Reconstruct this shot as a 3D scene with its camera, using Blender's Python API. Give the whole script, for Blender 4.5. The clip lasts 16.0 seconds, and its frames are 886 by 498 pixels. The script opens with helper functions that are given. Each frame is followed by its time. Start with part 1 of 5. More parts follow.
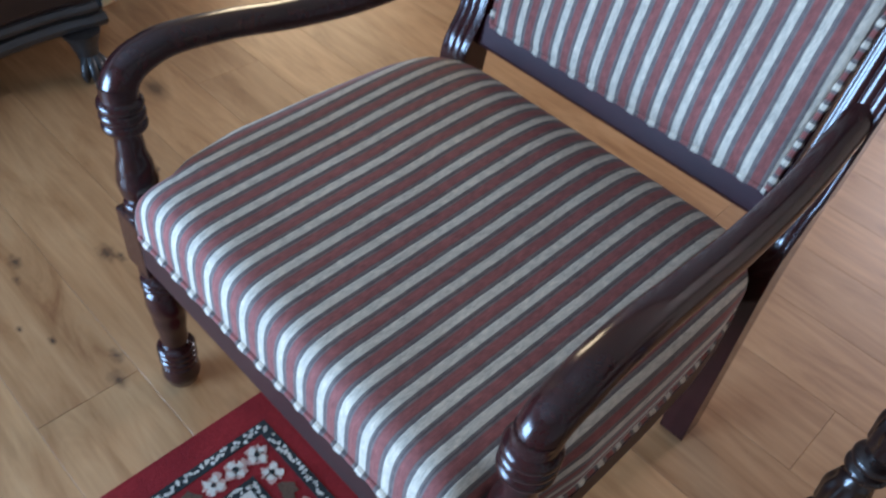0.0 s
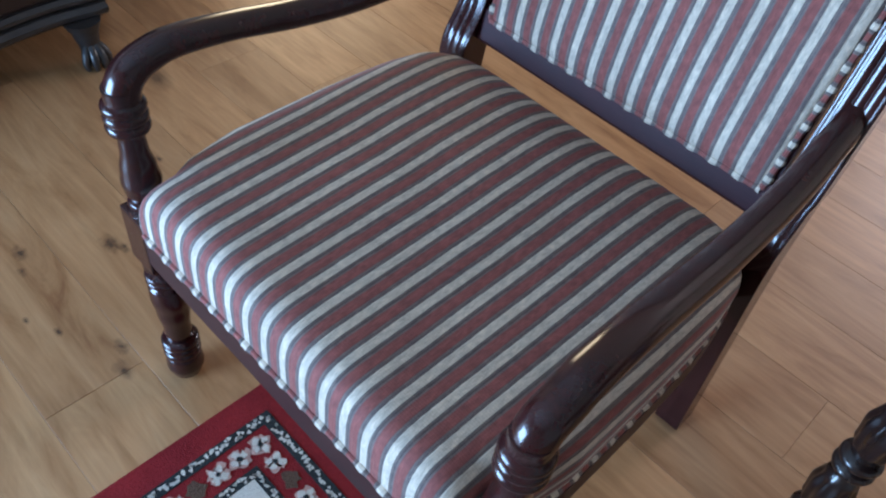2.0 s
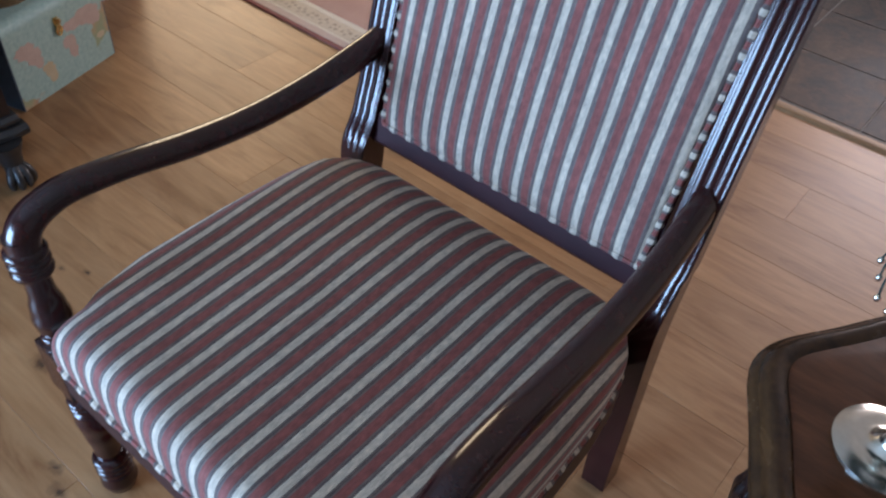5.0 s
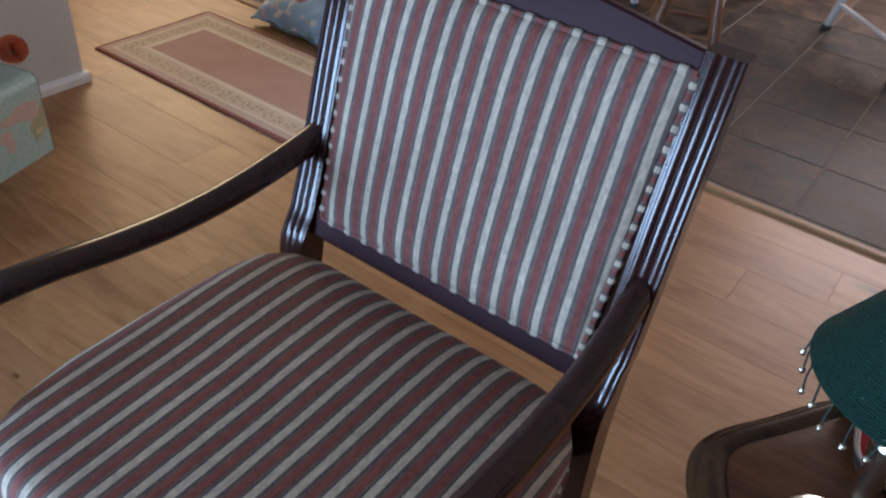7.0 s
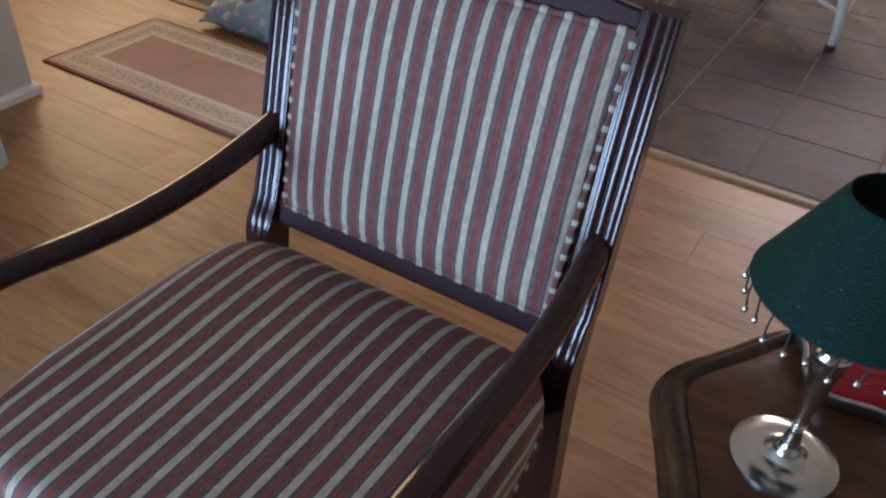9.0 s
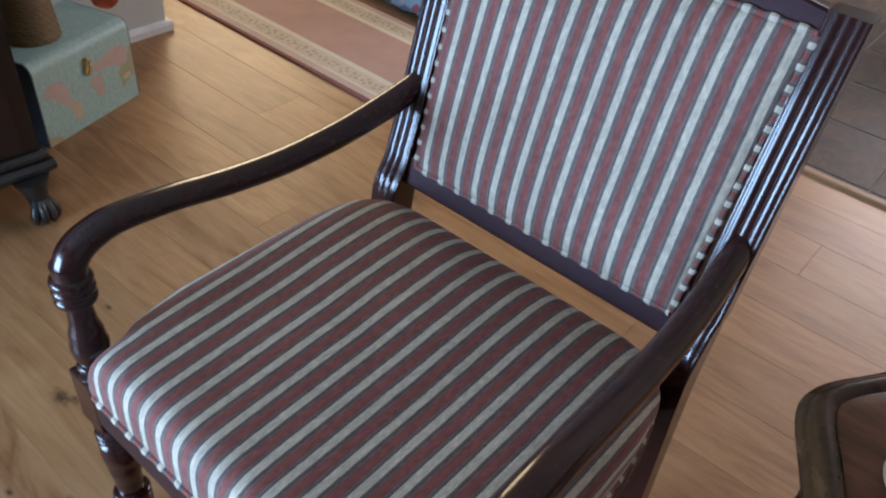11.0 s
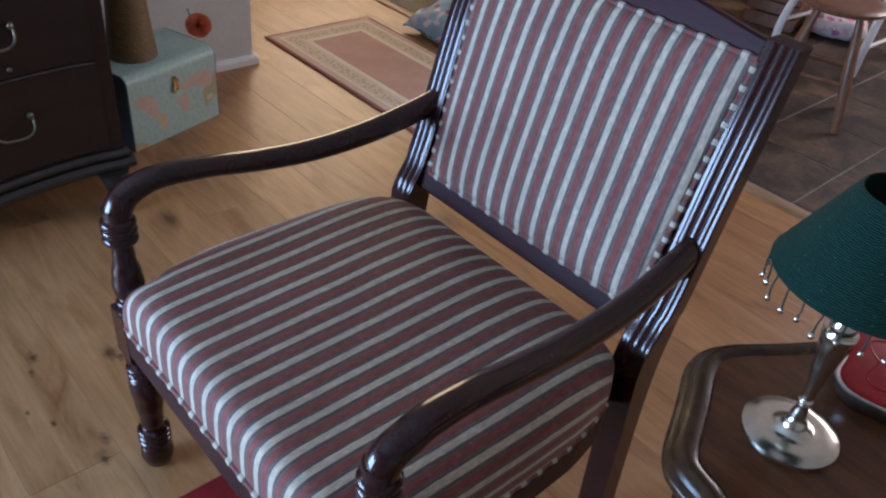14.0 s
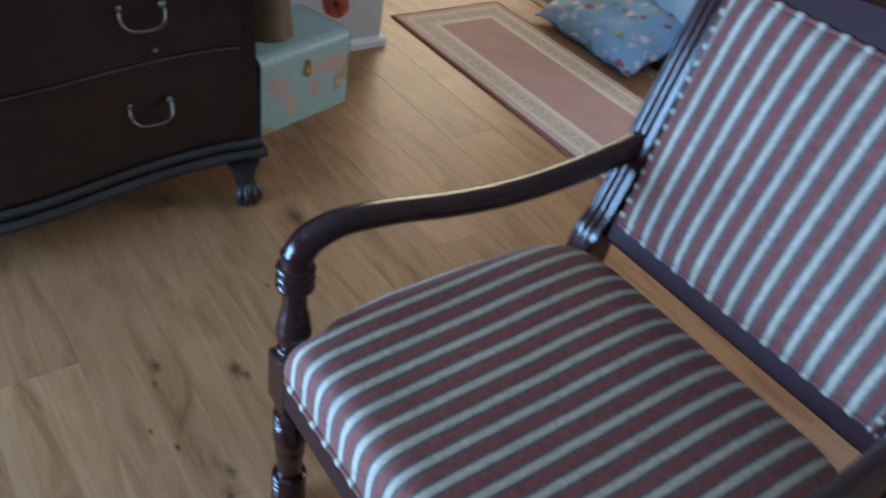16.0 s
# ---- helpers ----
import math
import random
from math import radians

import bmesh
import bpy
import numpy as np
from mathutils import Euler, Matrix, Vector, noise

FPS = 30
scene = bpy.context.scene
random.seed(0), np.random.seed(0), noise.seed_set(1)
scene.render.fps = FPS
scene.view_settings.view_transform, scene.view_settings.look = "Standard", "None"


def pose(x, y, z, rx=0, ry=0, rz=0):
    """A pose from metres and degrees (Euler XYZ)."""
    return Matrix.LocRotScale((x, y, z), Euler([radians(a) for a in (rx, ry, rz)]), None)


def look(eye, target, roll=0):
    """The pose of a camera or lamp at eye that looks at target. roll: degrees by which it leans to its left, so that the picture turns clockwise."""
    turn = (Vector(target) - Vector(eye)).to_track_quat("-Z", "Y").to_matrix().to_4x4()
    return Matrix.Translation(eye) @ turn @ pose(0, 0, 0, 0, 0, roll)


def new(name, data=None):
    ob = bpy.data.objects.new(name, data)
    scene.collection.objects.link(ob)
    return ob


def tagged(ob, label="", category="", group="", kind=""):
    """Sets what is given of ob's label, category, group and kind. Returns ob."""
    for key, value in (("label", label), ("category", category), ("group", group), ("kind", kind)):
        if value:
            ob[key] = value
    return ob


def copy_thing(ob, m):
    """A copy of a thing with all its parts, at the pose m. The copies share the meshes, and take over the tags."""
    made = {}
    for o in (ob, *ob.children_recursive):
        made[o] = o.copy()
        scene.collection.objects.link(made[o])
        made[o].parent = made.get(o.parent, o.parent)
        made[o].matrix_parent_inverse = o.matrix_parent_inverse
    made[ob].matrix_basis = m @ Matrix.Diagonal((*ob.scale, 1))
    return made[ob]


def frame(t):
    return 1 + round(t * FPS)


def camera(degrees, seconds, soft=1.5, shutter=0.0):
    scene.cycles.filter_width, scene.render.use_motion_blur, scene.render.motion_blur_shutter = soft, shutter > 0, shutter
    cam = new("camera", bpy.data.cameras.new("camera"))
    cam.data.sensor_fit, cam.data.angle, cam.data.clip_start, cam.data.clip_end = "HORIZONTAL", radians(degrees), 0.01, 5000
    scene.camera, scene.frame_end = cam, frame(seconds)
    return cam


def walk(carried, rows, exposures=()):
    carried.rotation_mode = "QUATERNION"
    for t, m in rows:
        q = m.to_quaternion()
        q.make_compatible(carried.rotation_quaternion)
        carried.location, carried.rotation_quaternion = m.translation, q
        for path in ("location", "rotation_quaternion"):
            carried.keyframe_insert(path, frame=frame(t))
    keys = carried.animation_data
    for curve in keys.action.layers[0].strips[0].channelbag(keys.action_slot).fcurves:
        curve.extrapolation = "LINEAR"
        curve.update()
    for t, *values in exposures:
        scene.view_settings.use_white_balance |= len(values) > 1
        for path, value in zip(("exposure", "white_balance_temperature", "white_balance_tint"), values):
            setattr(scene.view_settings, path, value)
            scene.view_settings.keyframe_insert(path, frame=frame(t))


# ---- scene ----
cam = camera(58.3, 16.0, soft=2.15, shutter=0.9)
EXPOSURE = [(0.0, 0.33, 5780, 21), (3.5, 0.28, 5660, 20), (4.2, 0.22, 5750, 22), (7.0, -0.24, 6250, 26), (9.3, -0.37, 6350, 27), (10.0, 0.18, 6150, 21), (10.2, 0.18, 6150, 21), (12.5, -0.12, 6000, 25), (14.5, -0.14, 6000, 28), (16.0, -0.12, 5330, 17)]
PATH = [
    (0, (0.461, -0.308, 1.14), (-0.431, 0.768, -0.291), 8.3),
    (0.5, (0.442, -0.308, 1.137), (-0.418, 0.731, -0.34), 8.4),
    (1, (0.442, -0.307, 1.138), (-0.413, 0.73, -0.343), 8.5),
    (1.5, (0.446, -0.309, 1.152), (-0.409, 0.736, -0.324), 8.6),
    (2, (0.454, -0.302, 1.173), (-0.405, 0.744, -0.3), 8.5),
    (2.5, (0.463, -0.298, 1.183), (-0.401, 0.748, -0.286), 8.3),
    (3, (0.477, -0.287, 1.205), (-0.393, 0.76, -0.26), 8.1),
    (3.5, (0.486, -0.27, 1.219), (-0.384, 0.801, -0.229), 7.8),
    (4, (0.498, -0.257, 1.249), (-0.369, 0.829, -0.189), 6.5),
    (4.2, (0.502, -0.253, 1.258), (-0.368, 0.848, -0.167), 5.9),
    (6.3, (0.527, -0.218, 1.281), (-0.347, 1.034, -0.011), 4.9),
    (6.5, (0.527, -0.216, 1.281), (-0.351, 1.059, 0.014), 5.2),
    (7, (0.524, -0.212, 1.283), (-0.347, 1.118, 0.07), 5.7),
    (7.5, (0.522, -0.216, 1.281), (-0.337, 1.14, 0.088), 6.2),
    (8, (0.523, -0.223, 1.276), (-0.344, 1.138, 0.094), 6.1),
    (8.5, (0.544, -0.231, 1.267), (-0.302, 1.138, 0.08), 5.5),
    (9, (0.556, -0.248, 1.275), (-0.244, 1.125, 0.06), 3.3),
    (9.5, (0.526, -0.271, 1.271), (-0.258, 1.099, 0.043), 4.0),
    (10, (0.493, -0.282, 1.263), (-0.348, 1.013, -0.008), 6.1),
    (10.2, (0.483, -0.279, 1.265), (-0.409, 0.963, -0.025), 6.5),
    (12.3, (0.539, -0.326, 1.275), (-0.391, 0.91, 0.005), 6.5),
    (12.5, (0.566, -0.322, 1.284), (-0.366, 0.919, 0.023), 6.5),
    (13, (0.664, -0.332, 1.285), (-0.334, 0.923, 0.09), 7.8),
    (13.5, (0.727, -0.347, 1.284), (-0.36, 0.848, 0.105), 7.6),
    (14, (0.735, -0.344, 1.282), (-0.409, 0.81, 0.116), 6.7),
    (14.5, (0.677, -0.331, 1.278), (-0.48, 0.805, 0.108), 6.5),
    (15, (0.575, -0.345, 1.276), (-0.568, 0.779, 0.08), 7.3),
    (15.5, (0.485, -0.387, 1.273), (-0.651, 0.697, 0.035), 9.3),
    (16, (0.416, -0.379, 1.273), (-0.763, 0.645, 0.024), 10.4),
]
walk(cam, [(t, look(eye, target, roll)) for t, eye, target, roll in PATH], EXPOSURE)

# ---- light ----
world = bpy.data.worlds.new("world")
scene.world = world
world.use_nodes = True
_wn = world.node_tree.nodes
_sky = _wn.new("ShaderNodeTexSky")
_sky.sky_type = "NISHITA"
_sky.sun_disc = False
_sky.sun_elevation = radians(35)
_sky.sun_rotation = radians(200)
world.node_tree.links.new(_sky.outputs[0], _wn["Background"].inputs[0])
_wn["Background"].inputs[1].default_value = 0.08


def window_light(name, place, target, sx, sy, watts, colour):
    lamp = bpy.data.lights.new(name, "AREA")
    lamp.shape, lamp.size, lamp.size_y = "RECTANGLE", sx, sy
    lamp.energy, lamp.color = watts, colour
    ob = new(name, lamp)
    ob.matrix_world = look(place, target)
    return ob


window_light("window_daylight_front", (-1.06, -2.30, 0.66), (-0.05, 0.4, 0.72), 1.4, 0.95, 138, (0.42, 0.72, 1.0))
window_light("window_daylight_kitchen", (0.6, 5.05, 1.65), (0.7, 1.2, 0.0), 1.6, 1.2, 71, (1.0, 0.93, 0.84))
window_light("window_daylight_side", (-3.95, 2.95, 1.5), (-1.0, 0.6, 0.0), 1.3, 1.3, 43, (1.0, 0.80, 0.44))


# ---- materials ----
def nodes_of(name):
    m = bpy.data.materials.new(name)
    m.use_nodes = True
    return m, m.node_tree.nodes, m.node_tree.links, m.node_tree.nodes["Principled BSDF"]


def ramp(nodes, stops, mode="LINEAR"):
    r = nodes.new("ShaderNodeValToRGB")
    r.color_ramp.interpolation = mode
    while len(r.color_ramp.elements) < len(stops):
        r.color_ramp.elements.new(1.0)
    for e, (p, c) in zip(r.color_ramp.elements, stops):
        e.position, e.color = p, (*c, 1)
    return r


def coords(nodes, links, scale=(1, 1, 1), kind="Object"):
    t = nodes.new("ShaderNodeTexCoord")
    mp = nodes.new("ShaderNodeMapping")
    mp.inputs["Scale"].default_value = scale
    links.new(t.outputs[kind], mp.inputs["Vector"])
    return mp.outputs[0]


def noise_tex(nodes, links, vec, scale, detail=4, rough=0.55, distort=0.0):
    n = nodes.new("ShaderNodeTexNoise")
    n.inputs["Scale"].default_value, n.inputs["Detail"].default_value = scale, detail
    n.inputs["Roughness"].default_value, n.inputs["Distortion"].default_value = rough, distort
    links.new(vec, n.inputs["Vector"])
    return n.outputs["Fac"]


def mix(nodes, links, fac, a, b, kind="MIX"):
    m = nodes.new("ShaderNodeMix")
    m.data_type, m.blend_type = "RGBA", kind
    for s, v in ((m.inputs["Factor"], fac), (m.inputs["A"], a), (m.inputs["B"], b)):
        if isinstance(v, (int, float)):
            s.default_value = v
        elif isinstance(v, tuple):
            s.default_value = (*v, 1)
        else:
            links.new(v, s)
    return m.outputs["Result"]


def maths(nodes, links, op, a, b=0.0, c=None):
    m = nodes.new("ShaderNodeMath")
    m.operation = op
    for s, v in zip(m.inputs, (a, b, c)):
        if v is None:
            continue
        if isinstance(v, (int, float)):
            s.default_value = v
        else:
            links.new(v, s)
    return m.outputs[0]


def relief(nodes, links, bsdf, height, strength, distance):
    b = nodes.new("ShaderNodeBump")
    b.inputs["Strength"].default_value, b.inputs["Distance"].default_value = strength, distance
    links.new(height, b.inputs["Height"])
    links.new(b.outputs[0], bsdf.inputs["Normal"])


def mottled(name, dark, light, scale=20.0, rough=0.5, metal=0.0, bump=0.1, stretch=(1, 1, 1), coat=0.0, fine=8.0, spread=0.08, distance=0.002, coat_rough=0.12, spec=0.5):
    m, n, l, b = nodes_of(name)
    b.inputs["Specular IOR Level"].default_value = spec
    v = coords(n, l, stretch)
    big = noise_tex(n, l, v, scale, 5, 0.6, 0.3)
    small = noise_tex(n, l, v, scale * fine, 3, 0.6)
    both = maths(n, l, "ADD", maths(n, l, "MULTIPLY", big, 0.7), maths(n, l, "MULTIPLY", small, 0.3))
    r = ramp(n, [(0.33, dark), (0.67, light)])
    l.new(both, r.inputs[0])
    l.new(r.outputs[0], b.inputs["Base Color"])
    l.new(maths(n, l, "MULTIPLY_ADD", big, spread * 2, rough - spread), b.inputs["Roughness"])
    b.inputs["Metallic"].default_value = metal
    b.inputs["Coat Weight"].default_value = coat
    b.inputs["Coat Roughness"].default_value = coat_rough
    if bump:
        relief(n, l, b, small, bump, distance)
    return m


MAHOGANY = mottled("polished_mahogany", (0.016, 0.0040, 0.0042), (0.042, 0.010, 0.009), 9, 0.21, 0, 0.012, (6, 6, 0.8), 0.30, 6, 0.03, 0.0003, 0.06, 0.35)
MAHOGANY_BACK = mottled("polished_mahogany_panel", (0.026, 0.0055, 0.009), (0.046, 0.011, 0.015), 7, 0.44, 0, 0.02, (1, 6, 6), 0.0, 6, 0.05, 0.0004, 0.14, 0.15)
MAHOGANY_RAIL = mottled("satin_mahogany", (0.020, 0.0050, 0.0050), (0.046, 0.012, 0.011), 9, 0.48, 0, 0.05, (0.8, 6, 6), 0.0, 6, 0.06, 0.0006, 0.25, 0.3)
DARK_CHEST = mottled("dark_stained_chest_wood", (0.0065, 0.0032, 0.0032), (0.021, 0.0078, 0.0076), 6, 0.46, 0, 0.12, (5, 0.7, 5), 0.15, 8, 0.1, 0.001)
BLACK_WOOD = mottled("worn_black_moulding", (0.008, 0.007, 0.007), (0.032, 0.028, 0.027), 14, 0.40, 0, 0.25, (4, 1, 4), 0.2, 5, 0.12, 0.002)
TABLE_LEG = mottled("black_brown_turned_wood", (0.009, 0.0045, 0.0040), (0.024, 0.011, 0.009), 9, 0.28, 0, 0.05, (6, 6, 1), 0.4, 6, 0.06, 0.0006)
TABLE_WOOD = mottled("walnut_table_wood", (0.070, 0.025, 0.011), (0.145, 0.053, 0.022), 7, 0.24, 0, 0.02, (1, 7, 7), 0.0, 7, 0.05, 0.0004, 0.12, 0.28)
TABLE_EDGE = mottled("worn_walnut_edge", (0.022, 0.010, 0.005), (0.080, 0.036, 0.013), 11, 0.26, 0, 0.03, (2, 2, 6), 0.0, 5, 0.06, 0.0006, 0.12, 0.3)
SILVER = mottled("brushed_nickel", (0.58, 0.55, 0.48), (0.76, 0.72, 0.63), 30, 0.20, 1.0, 0.03, (1, 1, 6), 0.0, 6, 0.05, 0.0004)
TIN = mottled("dull_tin", (0.42, 0.42, 0.41), (0.66, 0.65, 0.62), 30, 0.34, 1.0, 0.08, (1, 1, 1), 0.0, 6, 0.08, 0.0006)
BRASS = mottled("tarnished_brass", (0.12, 0.105, 0.08), (0.34, 0.31, 0.25), 40, 0.36, 1.0, 0.1, (1, 1, 1), 0.0, 5, 0.1, 0.0006)
RED_LACQUER = mottled("red_lacquer", (0.30, 0.008, 0.012), (0.40, 0.016, 0.019), 14, 0.26, 0, 0.04, (1, 1, 1), 0.0, 6, 0.04, 0.0005, 0.12, 0.22)
ROOM_PAINT = mottled("cream_room_paint", (0.36, 0.33, 0.28), (0.45, 0.415, 0.36), 3.0, 0.75, 0, 0.15, (1, 1, 1), 0.0, 20, 0.05, 0.0015)
CEILING_PAINT = mottled("white_ceiling_paint", (0.58, 0.555, 0.51), (0.66, 0.635, 0.59), 3.0, 0.8, 0, 0.15, (1, 1, 1), 0.0, 20, 0.05, 0.0015)
PLASTER = mottled("white_painted_plaster", (0.50, 0.49, 0.44), (0.61, 0.60, 0.545), 3.0, 0.7, 0, 0.15, (1, 1, 1), 0.0, 20, 0.05, 0.0015)
SKIRTING = mottled("white_gloss_skirting", (0.66, 0.64, 0.60), (0.82, 0.80, 0.76), 6, 0.36, 0, 0.05, (1, 1, 1), 0.1, 8, 0.05, 0.001)
STOOL_WOOD = mottled("orange_pine", (0.13, 0.052, 0.026), (0.25, 0.110, 0.055), 8, 0.42, 0, 0.08, (6, 6, 0.8), 0.15, 6, 0.06, 0.001)
WHITE_METAL = mottled("white_enamelled_metal", (0.62, 0.62, 0.62), (0.80, 0.80, 0.80), 10, 0.32, 0, 0.04, (1, 1, 1), 0.2, 6, 0.05, 0.0005)
RUBBER = mottled("grey_rubber", (0.03, 0.03, 0.03), (0.08, 0.08, 0.08), 20, 0.7)
STRIP_WOOD = mottled("varnished_threshold_wood", (0.22, 0.115, 0.050), (0.42, 0.25, 0.12), 7, 0.52, 0, 0.08, (0.8, 8, 8), 0.0, 6, 0.06, 0.001)
GROUT = mottled("dark_grout", (0.16, 0.145, 0.13), (0.28, 0.25, 0.225), 12, 0.85, 0, 0.3)
UNDERLAY = mottled("dark_joint", (0.12, 0.066, 0.034), (0.20, 0.115, 0.060), 20, 0.8)
PALE_CLOTH = mottled("pale_blue_cloth", (0.56, 0.70, 0.78), (0.72, 0.84, 0.90), 9, 0.9, 0, 0.3, (1, 1, 1), 0, 20, 0.03, 0.001)
TEAL = mottled("teal_plastic", (0.03, 0.22, 0.26), (0.05, 0.32, 0.36), 10, 0.4)
CORD = mottled("dark_green_cord", (0.006, 0.016, 0.012), (0.02, 0.045, 0.035), 60, 0.8)
LEAF = mottled("dull_green_leaf", (0.03, 0.045, 0.02), (0.07, 0.10, 0.04), 30, 0.6)
# drawer bead: paler than the chest, its thin highlight put into the colour
HIGHLIT_BEAD = mottled("highlit_bead_wood", (0.03, 0.022, 0.020), (0.10, 0.08, 0.072), 20, 0.5)
LAND_PINK = mottled("map_print_pink", (0.50, 0.36, 0.29), (0.60, 0.45, 0.37), 30, 0.45)
LAND_OCHRE = mottled("map_print_ochre", (0.52, 0.42, 0.25), (0.60, 0.50, 0.33), 30, 0.45)
ROSE = mottled("orange_silk_petal", (0.78, 0.20, 0.09), (0.90, 0.36, 0.20), 25, 0.75)
GILT = mottled("polished_gilt_brass", (0.50, 0.36, 0.14), (0.78, 0.62, 0.30), 40, 0.24, 1.0, 0.04, (1, 1, 1), 0.0, 5, 0.08, 0.0004)
NAVY = mottled("navy_paper_side", (0.045, 0.070, 0.100), (0.09, 0.13, 0.165), 10, 0.5, 0, 0.08)

PERIOD, PHASE = 0.0345, -0.0135


def striped_fabric(name):
    """Woven stripes by the cloth's own length: pale rib, grey with thin dark threads, rust red, grey."""
    m, n, l, b = nodes_of(name)
    uv = n.new("ShaderNodeUVMap")
    uv.uv_map = "cloth"
    sep = n.new("ShaderNodeSeparateXYZ")
    l.new(uv.outputs[0], sep.inputs[0])
    u, v = sep.outputs[0], sep.outputs[1]
    cmb = n.new("ShaderNodeCombineXYZ")
    l.new(u, cmb.inputs[0])
    l.new(v, cmb.inputs[1])
    mp = n.new("ShaderNodeMapping")
    mp.inputs["Scale"].default_value = (500, 120, 1)
    l.new(cmb.outputs[0], mp.inputs[0])
    fuzz = noise_tex(n, l, mp.outputs[0], 1.0, 3)
    wide = noise_tex(n, l, cmb.outputs[0], 9.0, 3)
    wob = maths(n, l, "MULTIPLY_ADD", fuzz, 0.0010, -0.0005)
    wob = maths(n, l, "ADD", wob, maths(n, l, "MULTIPLY_ADD", wide, 0.003, -0.0015))
    ph = maths(n, l, "FRACT", maths(n, l, "DIVIDE", maths(n, l, "ADD", maths(n, l, "ADD", u, wob), 10 * PERIOD - PHASE + PERIOD * 0.135), PERIOD))
    pale, grey, line, red = (0.69, 0.590, 0.470), (0.205, 0.160, 0.146), (0.105, 0.082, 0.078), (0.300, 0.092, 0.078)
    r = ramp(n, [(0.0, pale), (0.262, pale), (0.282, line), (0.302, grey), (0.350, grey), (0.368, line), (0.388, grey),
                 (0.440, grey), (0.475, red), (0.79, red), (0.825, grey), (0.880, grey), (0.898, line), (0.918, grey), (0.955, line), (0.978, pale)])
    l.new(ph, r.inputs[0])
    rib = n.new("ShaderNodeTexWave")
    rib.inputs["Scale"].default_value = 90
    rib.inputs["Distortion"].default_value = 1.5
    rib.bands_direction = "Y"
    l.new(cmb.outputs[0], rib.inputs["Vector"])
    shade = ramp(n, [(0.25, (0.70, 0.70, 0.70)), (0.75, (1.0, 1.0, 1.0))])
    l.new(fuzz, shade.inputs[0])
    worn = ramp(n, [(0.3, (0.86, 0.84, 0.82)), (0.7, (1.06, 1.05, 1.03))])
    l.new(wide, worn.inputs[0])
    col = mix(n, l, 1.0, r.outputs[0], shade.outputs[0], "MULTIPLY")
    col = mix(n, l, 1.0, col, worn.outputs[0], "MULTIPLY")
    mp3 = n.new("ShaderNodeMapping")
    mp3.inputs["Scale"].default_value = (160, 60, 1)
    l.new(cmb.outputs[0], mp3.inputs[0])
    nap = ramp(n, [(0.3, (0.74, 0.74, 0.76)), (0.7, (1.12, 1.10, 1.08))])
    l.new(noise_tex(n, l, mp3.outputs[0], 1.0, 3), nap.inputs[0])
    col = mix(n, l, 1.0, col, nap.outputs[0], "MULTIPLY")
    l.new(col, b.inputs["Base Color"])
    b.inputs["Roughness"].default_value = 0.76
    b.inputs["Specular IOR Level"].default_value = 0.30
    b.inputs["Sheen Weight"].default_value = 0.14
    b.inputs["Sheen Roughness"].default_value = 0.4
    b.inputs["Sheen Tint"].default_value = (1.0, 0.94, 0.90, 1)
    rise = ramp(n, [(0.0, (1, 1, 1)), (0.33, (1, 1, 1)), (0.40, (0, 0, 0)), (0.55, (0.15, 0.15, 0.15)), (0.60, (0.6, 0.6, 0.6)), (0.78, (0.6, 0.6, 0.6)), (0.83, (0.1, 0.1, 0.1)), (0.96, (0, 0, 0)), (1.0, (1, 1, 1))])
    l.new(ph, rise.inputs[0])
    hgt = maths(n, l, "ADD", maths(n, l, "MULTIPLY", fuzz, 0.5), rise.outputs[0])
    hgt = maths(n, l, "ADD", hgt, maths(n, l, "MULTIPLY", rib.outputs["Fac"], 0.12))
    relief(n, l, b, hgt, 0.55, 0.0012)
    return m


FABRIC = striped_fabric("striped_chenille")


KNOTS = [(-0.644, 0.043, 0.026), (-0.620, 0.060, 0.016), (-0.375, -0.081, 0.022), (-0.725, -0.093, 0.020), (-0.42, -0.06, 0.018), (-0.68, -0.11, 0.013), (-0.85, 0.21, 0.010), (-0.80, 0.24, 0.012), (-0.515, -0.125, 0.010), (-0.57, -0.155, 0.009)]


